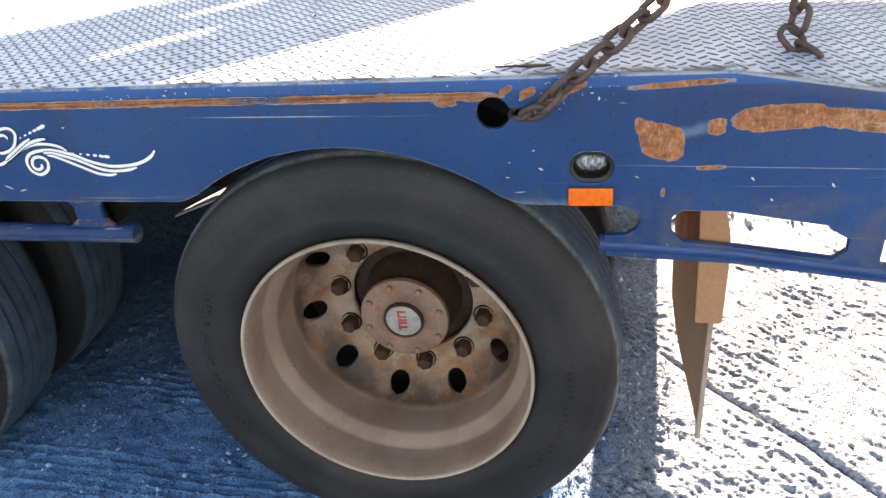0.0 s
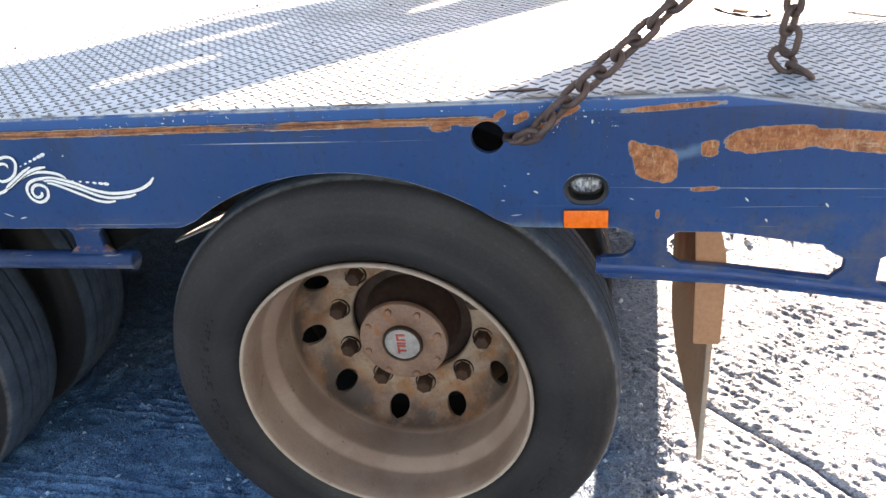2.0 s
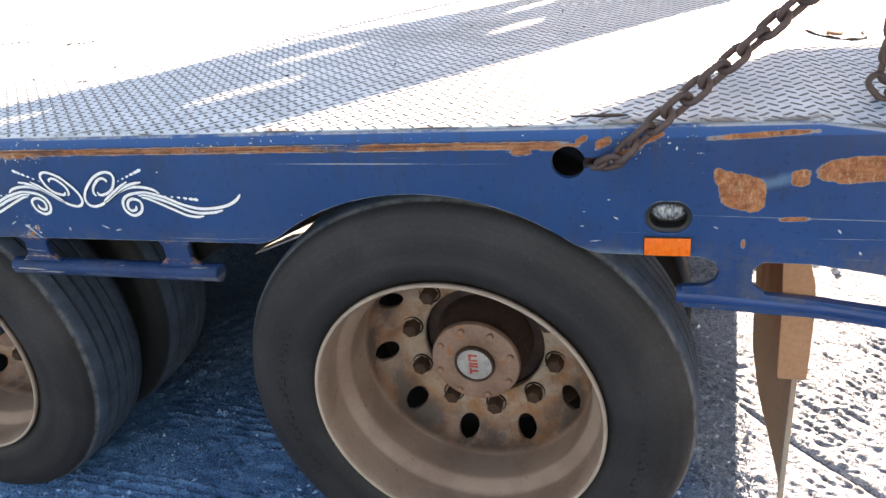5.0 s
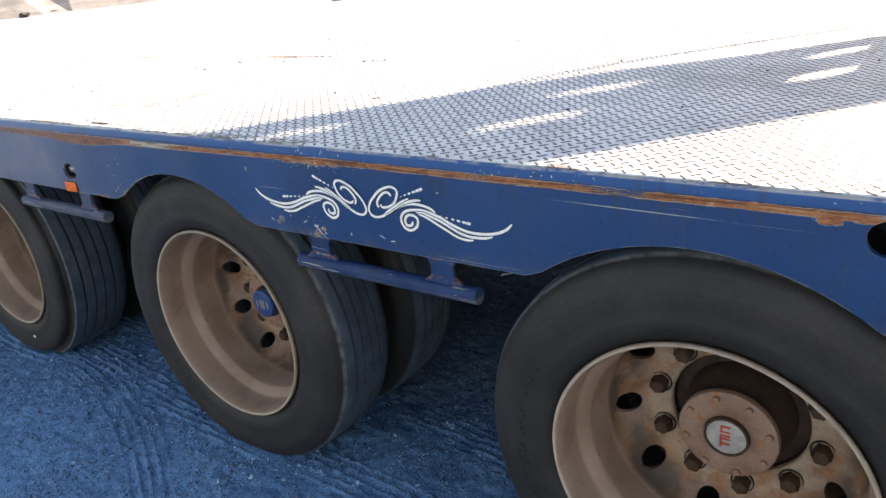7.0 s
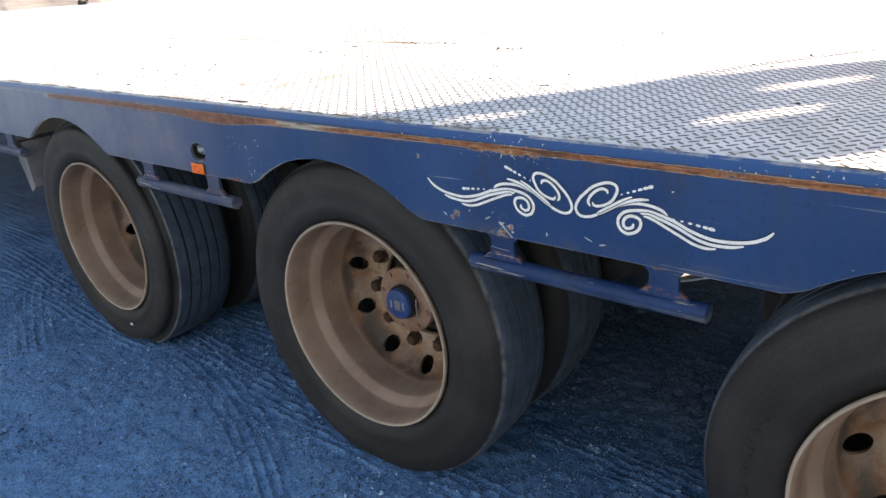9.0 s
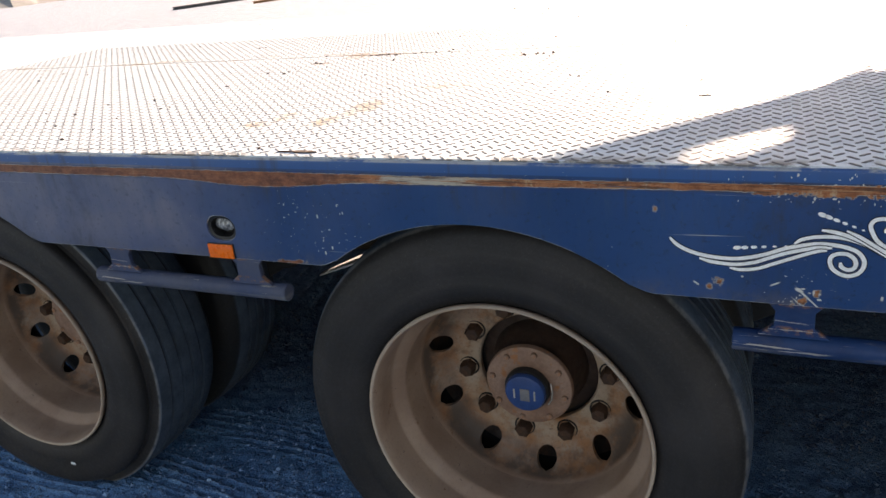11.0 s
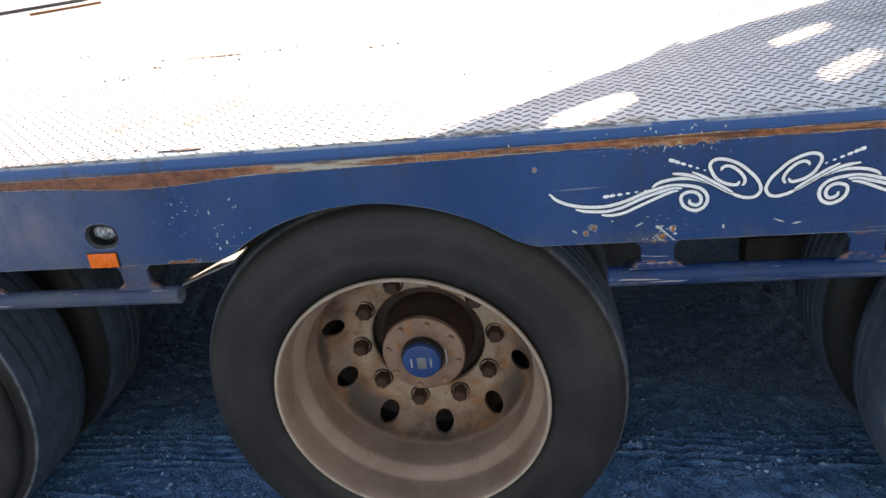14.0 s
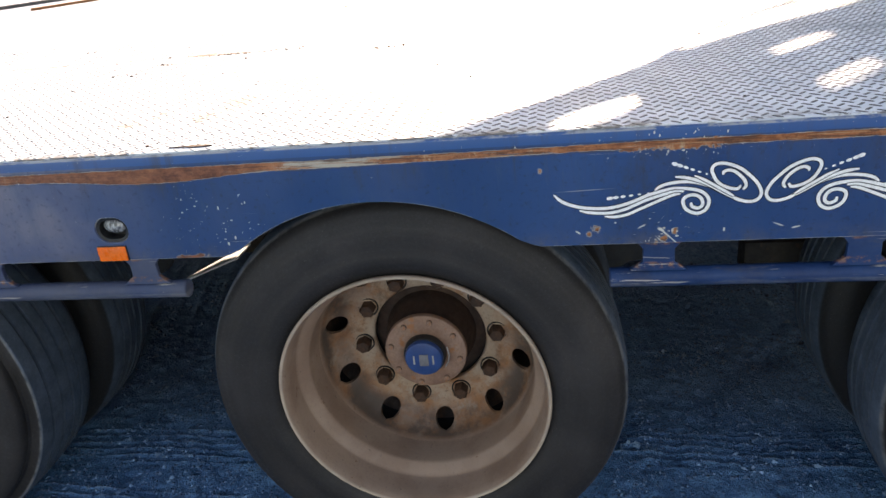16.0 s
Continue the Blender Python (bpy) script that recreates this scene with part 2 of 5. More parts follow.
    cluster = union([patch(-1.02, 0.885, 0.10, 0.075, 0.0, 0.03), patch(-0.16, 0.83, 0.06, 0.03, 0, 0.03), patch(1.08, 0.99, 0.09, 0.03, 0, 0.02),
                     patch(-0.14, 0.992, 0.16, 0.024, 0, 0.02), patch(0.42, 0.998, 0.2, 0.014, 0, 0.01), n.spread(z, 0.990, 1.004, 0.0, 0.35)])
    knock = union([patch(-0.155, 0.822, 0.028, 0.026, 0.0, 0.02), patch(-0.165, 0.985, 0.085, 0.026, 0.0, 0.02)])
    chips = union([
        specks(150, 0.34, 0.50, 0.36, (1.0, 1, 0.55), knock, 0.45),
        specks(170, 0.34, 0.50, 0.34, (0.5, 1, 1.0), knock, -0.6),
        specks(170, 0.40, 0.56, 0.32, (1, 1, 0.45), cluster, 0.5),
        specks(210, 0.42, 0.56, 0.25, (0.45, 1, 1.2), cluster, -0.7),
        specks(160, 0.44, 0.58, 0.24, (0.45, 1, 1.2), cluster, 0.2),
        specks(30, 0.48, 0.62, 0.055, (1, 1, 0.4), None, 0.4),
        specks(38, 0.48, 0.64, 0.055, (0.4, 1, 1), None, -0.5),
        specks(21, 0.48, 0.62, 0.035, (0.7, 1, 1), None, 1.1),
    ])
    hair = n.math("MULTIPLY", n.spread(n.noise(7, 3.0, 0.5, stretch=(0.25, 1, 60)), 0.695, 0.712, 0.0, 0.5), n.spread(n.noise(3.1, 3.0), 0.50, 0.58))
    # knocks over the bracket: drawn scratches beside a rusty dent
    hits = union([patch(-0.153, 0.809, 0.018, 0.0016, -1.0, 0.0007, 0.12), patch(-0.194, 0.7985, 0.012, 0.0009, 0.0, 0.0006, 0.05), patch(-0.160, 0.815, 0.010, 0.0014, -0.9, 0.0007, 0.15),
                  patch(-0.171, 0.826, 0.005, 0.0022, -0.4, 0.0008, 0.3), patch(-0.150, 0.824, 0.003, 0.0040, 0.0, 0.0008, 0.3), patch(-0.172, 0.806, 0.006, 0.0012, -0.9, 0.0007, 0.2),
                  patch(-0.205, 0.834, 0.006, 0.0016, 0.5, 0.0007, 0.15), patch(-0.319, 0.826, 0.004, 0.0018, -0.6, 0.0007, 0.2), patch(-0.252, 0.843, 0.0018, 0.0016, 0.0, 0.0006, 0.2),
                  patch(0.030, 0.829, 0.007, 0.0012, -0.4, 0.0007, 0.15), patch(0.060, 0.823, 0.006, 0.0012, 0.2, 0.0007, 0.15), patch(-0.062, 0.823, 0.002, 0.0040, 0.0, 0.0007, 0.3),
                  patch(1.031, 0.896, 0.0020, 0.0012, 0.0, 0.0006, 0.2), patch(1.042, 0.864, 0.0034, 0.0014, -0.5, 0.0006, 0.2), patch(1.194, 0.850, 0.0030, 0.0010, -0.4, 0.0006, 0.2), patch(1.368, 0.847, 0.0022, 0.0016, -0.9, 0.0005, 0.25),
                  patch(1.400, 0.811, 0.0020, 0.0020, -0.8, 0.0005, 0.25), patch(1.485, 0.836, 0.0022, 0.0018, -0.9, 0.0005, 0.25), patch(0.988, 0.849, 0.0026, 0.0010, 0.0, 0.0006, 0.2), patch(1.005, 0.822, 0.0050, 0.0005, 0.1, 0.0005, 0.3)])
    hits = n.math("MAXIMUM", hits, n.math("MULTIPLY", patch(-0.308, 0.908, 0.034, 0.0006, 0.03, 0.0005, 0.05), 0.55))
    seam = union([patch(0.60, 0.9600, 0.110, 0.0008, -0.008, 0.0005, 0.05), patch(1.40, 0.8655, 0.16, 0.0004, -0.02, 0.0005, 0.06)])
    col = n.mix(n.math("MULTIPLY", union([chips, hits, hair, n.math("MULTIPLY", thread, 0.60), n.math("MULTIPLY", seam, 0.6)]), 0.9), blue, (0.62, 0.61, 0.55))
    col = n.mix(n.math("MULTIPLY", n.spread(bare, 0.05, 0.45), 0.55), col, (0.42, 0.37, 0.29))
    col = n.mix(n.spread(bare, 0.50, 0.85), col, rust)
    # bare metal on the lower lips of the plate
    geo = n.add("ShaderNodeNewGeometry")
    face = n.t.nodes.new("ShaderNodeSeparateXYZ")
    n.link(geo.outputs["Normal"], face.inputs[0])
    lip = n.math("MULTIPLY", n.spread(face.outputs[2], -0.15, -0.5), n.spread(n.noise(16, 5.0, 0.7), 0.38, 0.55))
    col = n.mix(n.math("MULTIPLY", lip, 0.8), col, (0.50, 0.46, 0.42))
    rough = n.mix(bare, n.mix(n.spread(broad, 0.3, 0.7), (0.30,) * 3, (0.46,) * 3), (0.85,) * 3)
    height = n.math("ADD", n.math("MULTIPLY", fine, 0.12), n.math("MULTIPLY", bare, n.math("SUBTRACT", fine, 1.3)))
    low = n.bump(n.noise(4, 2.0), 0.25, 0.006)
    return n.done(col, rough, 0.0, n.bump(height, 0.5, 0.0012, low), Specular_IOR_Level=0.35, Coat_Weight=n.spread(x, 0.3, -1.2, 0.03, 0.40), Coat_Roughness=0.30,
                  Sheen_Weight=n.spread(x, 0.1, -1.3, 0.02, 1.0), Sheen_Roughness=0.32)


def deck_paint():
    n = Nodes("pale_deck_plate")
    dirt = n.spread(n.noise(3.2, 6.0, 0.65), 0.42, 0.72)
    fine = n.noise(60, 4.0)
    col = n.mix(n.spread(n.noise(14, 4.0), 0.3, 0.7), (0.565, 0.625, 0.680), (0.680, 0.740, 0.790))
    sep = n.t.nodes.new("ShaderNodeSeparateXYZ")
    n.link(n.co, sep.inputs[0])
    # dirt mottling and a greyer tone grow towards the tail
    col = n.mix(n.math("MULTIPLY", dirt, n.spread(sep.outputs[0], -0.1, 0.7, 0.10, 0.66)), col, (0.21, 0.26, 0.305))
    col = n.mix(n.spread(n.math("ADD", sep.outputs[0], n.math("MULTIPLY", n.noise(5, 4.0), 0.4)), 0.55, 1.15, 0.0, 0.30), col, (0.30, 0.335, 0.37))
    col = n.mix(n.math("MULTIPLY", n.spread(n.noise(9, 6.0, 0.7), 0.50, 0.70), n.spread(sep.outputs[0], -0.3, 0.5, 0.1, 0.4)), col, (0.27, 0.37, 0.47))
    col = n.mix(n.spread(fine, 0.55, 0.75, 0.0, 0.22), col, (0.17, 0.17, 0.17))
    near = n.spread(n.math("ABSOLUTE", n.math("SUBTRACT", sep.outputs[1], 1.17)), 0.12, 0.0)
    stain = n.math("MULTIPLY", near, n.spread(n.noise(8, 6.0, 0.7, stretch=(0.45, 1, 1)), 0.56, 0.64))
    stain = n.math("MAXIMUM", stain, n.spread(n.noise(5.5, 6.0, 0.7, stretch=(0.6, 1, 1)), 0.66, 0.74))
    blot = n.noise(24, 6.0, 0.75)
    for cx, cy, rx, ry in ((-1.285, 0.240, 0.050, 0.035), (-1.255, 0.31, 0.03, 0.05), (-1.125, 0.27, 0.035, 0.06), (-1.095, 0.40, 0.045, 0.10), (-0.98, 0.62, 0.08, 0.03), (-1.42, 1.17, 0.11, 0.030), (-1.59, 1.03, 0.06, 0.022), (-0.93, 1.06, 0.05, 0.030)):
        dx = n.math("DIVIDE", n.math("SUBTRACT", sep.outputs[0], cx), rx)
        dy = n.math("DIVIDE", n.math("SUBTRACT", sep.outputs[1], cy), ry)
        d = n.math("ADD", n.math("MULTIPLY", dx, dx), n.math("MULTIPLY", dy, dy))
        stain = n.math("MAXIMUM", stain, n.math("MULTIPLY", n.spread(d, 1.2, 0.2), n.spread(blot, 0.40, 0.60, 0.3, 1.0)))
    col = n.mix(n.math("MULTIPLY", stain, 0.75), col, (0.34, 0.205, 0.095))
    # grime trodden into the outer edge
    grime = n.math("MULTIPLY", n.spread(sep.outputs[1], 0.050, 0.010), n.spread(n.noise(19, 6.0, 0.75, stretch=(0.5, 1, 1)), 0.47, 0.56))
    col = n.mix(n.math("MULTIPLY", grime, 0.85), col, (0.10, 0.085, 0.075))
    return n.done(col, n.spread(fine, 0.3, 0.7, 0.5, 0.66), 0.0, n.bump(fine, 0.3, 0.0008), Specular_IOR_Level=0.2)


def ground_stuff():
    n = Nodes("crushed_stone_ground")
    a = n.noise(3.5, 6.0, 0.62)
    b = n.noise(70, 5.0, 0.7)
    vor = n.add("ShaderNodeTexVoronoi", Scale=130.0)
    n.link(n.co, vor.inputs["Vector"])
    vor2 = n.add("ShaderNodeTexVoronoi", Scale=52.0)
    n.link(n.co, vor2.inputs["Vector"])
    # sky-blue shade put into the colour round the wheels, pale sunlit tone behind
    sep = n.t.nodes.new("ShaderNodeSeparateXYZ")
    n.link(n.co, sep.inputs[0])
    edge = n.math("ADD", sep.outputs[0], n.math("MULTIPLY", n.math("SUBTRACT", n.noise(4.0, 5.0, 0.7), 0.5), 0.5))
    zone_mask = n.math("MAXIMUM", n.spread(edge, 1.00, 1.30), n.spread(sep.outputs[1], 2.0, 2.6))
    shade_tone = n.mix(n.spread(a, 0.35, 0.65), (0.050, 0.180, 0.370), (0.105, 0.295, 0.530))
    # brightened outward, where more sky reaches the ground
    shade_tone = n.mix(n.spread(sep.outputs[1], 0.20, -0.35, 0.0, 0.65), shade_tone, (0.145, 0.410, 0.720))
    # the trailer's own shade put into the colour: darker and greyer inward
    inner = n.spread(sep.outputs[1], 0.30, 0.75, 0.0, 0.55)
    shade_tone = n.mix(inner, shade_tone, (0.115, 0.140, 0.180))
    col = n.mix(zone_mask, shade_tone, n.mix(n.spread(a, 0.35, 0.65), (0.34, 0.39, 0.48), (0.48, 0.53, 0.62)))
    speck = n.noise(210, 3.0, 0.6)
    dark = n.mix(zone_mask, (0.040, 0.078, 0.145), (0.10, 0.115, 0.155))
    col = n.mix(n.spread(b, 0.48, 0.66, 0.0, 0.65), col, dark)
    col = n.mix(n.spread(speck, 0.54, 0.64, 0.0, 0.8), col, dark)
    col = n.mix(n.spread(speck, 0.36, 0.28, 0.0, 0.5), col, n.mix(zone_mask, (0.26, 0.38, 0.55), (0.50, 0.50, 0.49)))
    stones = n.spread(vor2.outputs["Distance"], 0.30, 0.18)
    some = n.spread(vor2.outputs["Color"], 0.55, 0.75)
    col = n.mix(n.math("MULTIPLY", n.math("MULTIPLY", stones, some), 0.4), col, n.mix(zone_mask, (0.24, 0.33, 0.44), (0.42, 0.42, 0.41)))
    # relief light painted in by pointiness: crests paler, hollows darker
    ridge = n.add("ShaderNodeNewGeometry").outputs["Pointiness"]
    col = n.mix(n.math("MULTIPLY", n.spread(ridge, 0.512, 0.555), n.mix(zone_mask, (0.55,) * 3, (0.80,) * 3)), col, n.mix(zone_mask, (0.26, 0.40, 0.58), (0.48, 0.48, 0.48)))
    col = n.mix(n.math("MULTIPLY", n.spread(ridge, 0.488, 0.445), n.mix(zone_mask, (0.50,) * 3, (0.75,) * 3)), col, dark)
    h = n.math("ADD", n.math("MULTIPLY", speck, 0.45), n.math("MULTIPLY", b, 0.8))
    h = n.math("ADD", h, n.math("MULTIPLY", n.math("MULTIPLY", stones, some), 0.9))
    return n.done(col, n.spread(b, 0.3, 0.7, 0.75, 0.95), 0.0, n.bump(h, 1.0, 0.0095))


def tyre_rubber():
    n = Nodes("dusty_tyre_rubber")
    sep = n.t.nodes.new("ShaderNodeSeparateXYZ")
    n.link(n.co, sep.inputs[0])
    r = n.math("SQRT", n.math("ADD", n.math("POWER", sep.outputs[0], 2.0), n.math("POWER", sep.outputs[2], 2.0)))
    dust = n.spread(n.noise(6, 6.0, 0.68), 0.40, 0.75)
    fine = n.noise(140, 4.0, 0.7)
    side = n.mix(n.math("MULTIPLY", dust, 0.7), (0.0084, 0.0068, 0.0068), (0.0258, 0.0213, 0.0214))
    side = n.mix(n.spread(n.noise(4.5, 5.0, 0.65), 0.48, 0.68, 0.0, 0.40), side, (0.035, 0.031, 0.030))
    rings = n.spread(n.math("SINE", n.math("MULTIPLY", r, 420.0)), 0.2, 1.0, 0.0, 0.09)
    side = n.mix(rings, side, (0.034, 0.030, 0.029))
    # shade of the gap between the duals put into the rubber's colour
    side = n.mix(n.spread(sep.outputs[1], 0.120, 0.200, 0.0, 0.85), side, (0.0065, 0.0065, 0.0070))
    # dusty tread also carries a sky-lit blue in its colour; groove floors stay dark
    tread = n.mix(n.spread(n.noise(17, 6.0, 0.7), 0.30, 0.70), (0.032, 0.048, 0.070), (0.064, 0.092, 0.130))
    kerb = n.spread(sep.outputs[1], 0.120, 0.085)
    worn_edge = n.math("MULTIPLY", n.spread(n.math("ABSOLUTE", n.math("SUBTRACT", r, 0.4560)), 0.0036, 0.001), n.spread(n.noise(24, 5.0, 0.7), 0.30, 0.62))
    col = n.mix(n.spread(r, 0.4535, 0.4580), side, tread)
    col = n.mix(n.math("MULTIPLY", n.math("MULTIPLY", worn_edge, kerb), 0.8), col, (0.16, 0.16, 0.16))
    col = n.mix(n.spread(fine, 0.52, 0.74, 0.0, 0.32), col, (0.085, 0.084, 0.084))
    col = n.mix(n.math("MULTIPLY", n.spread(n.noise(190, 5.0, 0.75), 0.655, 0.70), n.spread(n.noise(5, 5.0, 0.7), 0.50, 0.66)), col, (0.26, 0.24, 0.22))
    return n.done(col, n.spread(fine, 0.3, 0.7, 0.55, 0.8), 0.0, n.bump(fine, 0.4, 0.0009))


def rim_paint():
    n = Nodes("dusty_tan_rim")
    sep = n.t.nodes.new("ShaderNodeSeparateXYZ")
    n.link(n.co, sep.inputs[0])
    fine = n.noise(150, 4.0, 0.7)
    stain = n.noise(13, 6.0, 0.7)
    col = n.mix(n.spread(n.noise(9, 4.0), 0.35, 0.65), (0.250, 0.157, 0.111), (0.328, 0.221, 0.163))
    col = n.mix(n.spread(fine, 0.5, 0.75, 0.0, 0.4), col, (0.14, 0.10, 0.075))
    inside = n.spread(sep.outputs[1], 0.212, 0.235)
    lip = n.math("MULTIPLY", n.spread(sep.outputs[1], 0.0365, 0.0330), n.spread(n.noise(20, 4.0), 0.3, 0.6, 0.5, 1.0))
    col = n.mix(n.math("MULTIPLY", lip, 0.75), col, (0.46, 0.37, 0.29))
    col = n.mix(n.math("MULTIPLY", inside, n.spread(stain, 0.34, 0.58)), col, (0.30, 0.128, 0.052))
    col = n.mix(n.math("MULTIPLY", inside, n.spread(n.noise(21, 5.0, 0.6), 0.52, 0.68, 0.0, 0.7)), col, (0.33, 0.27, 0.22))
    soot = n.math("MULTIPLY", inside, n.spread(n.noise(7, 6.0, 0.7), 0.48, 0.66, 0.0, 0.75))
    col = n.mix(soot, col, (0.075, 0.048, 0.034))
    r = n.math("SQRT", n.math("ADD", n.math("POWER", sep.outputs[0], 2.0), n.math("POWER", sep.outputs[2], 2.0)))
    pale = n.math("MULTIPLY", n.math("MULTIPLY", inside, n.spread(r, 0.215, 0.175)), n.spread(n.noise(11, 5.0, 0.65), 0.38, 0.58, 0.0, 0.7))
    col = n.mix(pale, col, (0.42, 0.325, 0.245))
    # darker blotches towards the disc's outer edge
    edge_dark = n.math("MULTIPLY", n.math("MULTIPLY", inside, n.spread(r, 0.195, 0.235)), n.spread(n.noise(8, 6.0, 0.7), 0.36, 0.56, 0.25, 0.98))
    col = n.mix(edge_dark, col, (0.075, 0.052, 0.040))
    grit = n.math("MULTIPLY", inside, n.spread(n.noise(120, 5.0, 0.8), 0.52, 0.66, 0.0, 0.45))
    col = n.mix(grit, col, (0.11, 0.058, 0.034))
    col = n.mix(n.spread(n.noise(33, 5.0, 0.7), 0.64, 0.70, 0.0, 0.7), col, (0.16, 0.07, 0.03))
    col = n.mix(n.spread(n.noise(70, 3.0, 0.6), 0.70, 0.74, 0.0, 0.7), col, (0.07, 0.045, 0.035))
    return n.done(col, n.spread(stain, 0.3, 0.7, 0.5, 0.75), 0.0, n.bump(fine, 0.35, 0.0008))


def step_paint(grey_mix):
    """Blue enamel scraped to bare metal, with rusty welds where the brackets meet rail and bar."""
    n = Nodes("blue_step_paint" if grey_mix < 0.5 else "grey_step_paint")
    sep = n.t.nodes.new("ShaderNodeSeparateXYZ")
    n.link(n.co, sep.inputs[0])
    z = sep.outputs[2]
    grain = n.noise(90, 4.0, 0.7)
    col = n.mix(n.spread(n.noise(7, 5.0, 0.65), 0.35, 0.65), (0.0015, 0.024, 0.090), (0.005, 0.040, 0.130))
    col = n.mix(n.spread(n.noise(12, 6.0, 0.7, stretch=(0.5, 1, 1.5)), 0.50, 0.70, 0.0, 0.6), col, (0.060, 0.060, 0.066))
    # greyer tone for the bars further forward
    col = n.mix(n.spread(n.noise(5, 5.0, 0.6), 0.30, 0.62, 0.4 * grey_mix, grey_mix), col, (0.085, 0.092, 0.125))
    weld = n.math("MINIMUM", n.math("ABSOLUTE", n.math("SUBTRACT", z, 0.801)), n.math("ABSOLUTE", n.math("SUBTRACT", z, 0.754)))
    weld = n.math("MULTIPLY", n.spread(weld, 0.009, 0.002), n.spread(n.noise(45, 6.0, 0.75), 0.46, 0.58))
    col = n.mix(n.math("MULTIPLY", weld, 0.85), col, n.mix(n.spread(grain, 0.4, 0.6), (0.10, 0.040, 0.020), (0.30, 0.14, 0.07)))
    nick = n.math("MULTIPLY", n.spread(n.noise(16, 5.0, 0.65, stretch=(0.5, 1, 9)), 0.60, 0.64), n.spread(n.noise(6, 3.0), 0.44, 0.58))
    col = n.mix(n.math("MULTIPLY", nick, 0.8), col, (0.46, 0.42, 0.37))
    kick = n.math("MULTIPLY", n.spread(n.math("ABSOLUTE", n.math("SUBTRACT", z, 0.716)), 0.0075, 0.002), n.spread(n.noise(9, 6.0, 0.75, stretch=(0.6, 1, 5)), 0.40, 0.60, 0.0, 0.6))
    col = n.mix(kick, col, (0.17, 0.175, 0.19))
    return n.done(col, n.spread(grain, 0.3, 0.7, 0.46, 0.64), 0.0, n.bump(grain, 0.4, 0.0008), Specular_IOR_Level=0.30)


def lug_paint():
    """Lugs paler on top; dark flanks carry dirt and the relief's shade in their colour."""
    n = Nodes("worn_tread_lug")
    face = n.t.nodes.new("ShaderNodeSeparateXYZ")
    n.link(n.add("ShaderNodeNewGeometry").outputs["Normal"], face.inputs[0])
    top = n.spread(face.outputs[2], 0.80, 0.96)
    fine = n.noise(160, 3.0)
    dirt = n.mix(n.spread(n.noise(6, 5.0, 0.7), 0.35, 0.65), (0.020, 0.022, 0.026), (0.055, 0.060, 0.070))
    sep = n.t.nodes.new("ShaderNodeSeparateXYZ")
    n.link(n.co, sep.inputs[0])
    # flanks paled towards the front, where the sun washes the lugs out
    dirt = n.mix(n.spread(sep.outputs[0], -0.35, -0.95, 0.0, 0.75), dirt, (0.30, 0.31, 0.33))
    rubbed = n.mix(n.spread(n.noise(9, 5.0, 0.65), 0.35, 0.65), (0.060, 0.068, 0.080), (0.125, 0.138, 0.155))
    # sun glare put into the colour: lugs fade out over the lit deck
    glare_pale = n.math("MULTIPLY", n.spread(sep.outputs[0], 0.05, -0.35), n.spread(sep.outputs[1], 0.25, 0.70, 0.0, 0.85))
    dirt = n.mix(glare_pale, dirt, (0.38, 0.40, 0.42))
    rubbed = n.mix(glare_pale, rubbed, (0.44, 0.47, 0.50))
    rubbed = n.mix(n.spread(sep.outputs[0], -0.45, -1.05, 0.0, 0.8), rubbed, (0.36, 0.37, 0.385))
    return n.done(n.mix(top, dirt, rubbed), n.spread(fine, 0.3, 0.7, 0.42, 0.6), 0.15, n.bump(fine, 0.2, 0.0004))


def grain_stone():
    """Chippings: each grain of its own tone, tinted for shade and sun as the ground is."""
    n = Nodes("loose_stone")
    sep = n.t.nodes.new("ShaderNodeSeparateXYZ")
    n.link(n.co, sep.inputs[0])
    lot = n.add("ShaderNodeNewGeometry").outputs["Random Per Island"]
    shade_tone = n.mix(n.math("POWER", lot, 1.9), (0.024, 0.070, 0.145), (0.260, 0.470, 0.700))
    # grains darkened inward too, for the shade under the trailer
    shade_tone = n.mix(n.spread(sep.outputs[1], 0.35, 0.75, 0.0, 0.8), shade_tone, n.mix(lot, (0.022, 0.026, 0.034), (0.085, 0.098, 0.120)))
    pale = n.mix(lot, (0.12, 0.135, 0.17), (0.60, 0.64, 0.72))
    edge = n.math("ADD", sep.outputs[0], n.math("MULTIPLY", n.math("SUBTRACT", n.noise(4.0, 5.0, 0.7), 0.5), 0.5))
    col = n.mix(n.spread(edge, 1.00, 1.30), shade_tone, pale)
    return n.done(col, 0.7, 0.0)


M_RAIL = rail_paint()
M_DECK = deck_paint()
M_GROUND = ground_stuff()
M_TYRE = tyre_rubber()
M_RIM = rim_paint()
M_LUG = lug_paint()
M_BLUE = step_paint(0.05)
M_STEP_GREY = step_paint(0.8)
M_EDGE = worn("blue_edge_paint", (0.003, 0.040, 0.150), (0.008, 0.056, 0.195), 0.42, 0.0, 9, 70, 0.0008, (0.24, 0.20, 0.17), (0.66, 0.72))
M_RUST = worn("brown_rusty_steel", (0.10, 0.055, 0.035), (0.20, 0.10, 0.05), 0.8, 0.1, 14, 140, 0.0012, (0.26, 0.13, 0.06))
M_NUT = worn("rusty_nut_steel", (0.042, 0.021, 0.013), (0.088, 0.039, 0.020), 0.65, 0.15, 30, 200, 0.0006)
M_HUB = worn("dull_hub_steel", (0.23, 0.125, 0.085), (0.33, 0.200, 0.145), 0.6, 0.15, 14, 160, 0.0006, (0.34, 0.135, 0.055), (0.56, 0.66))
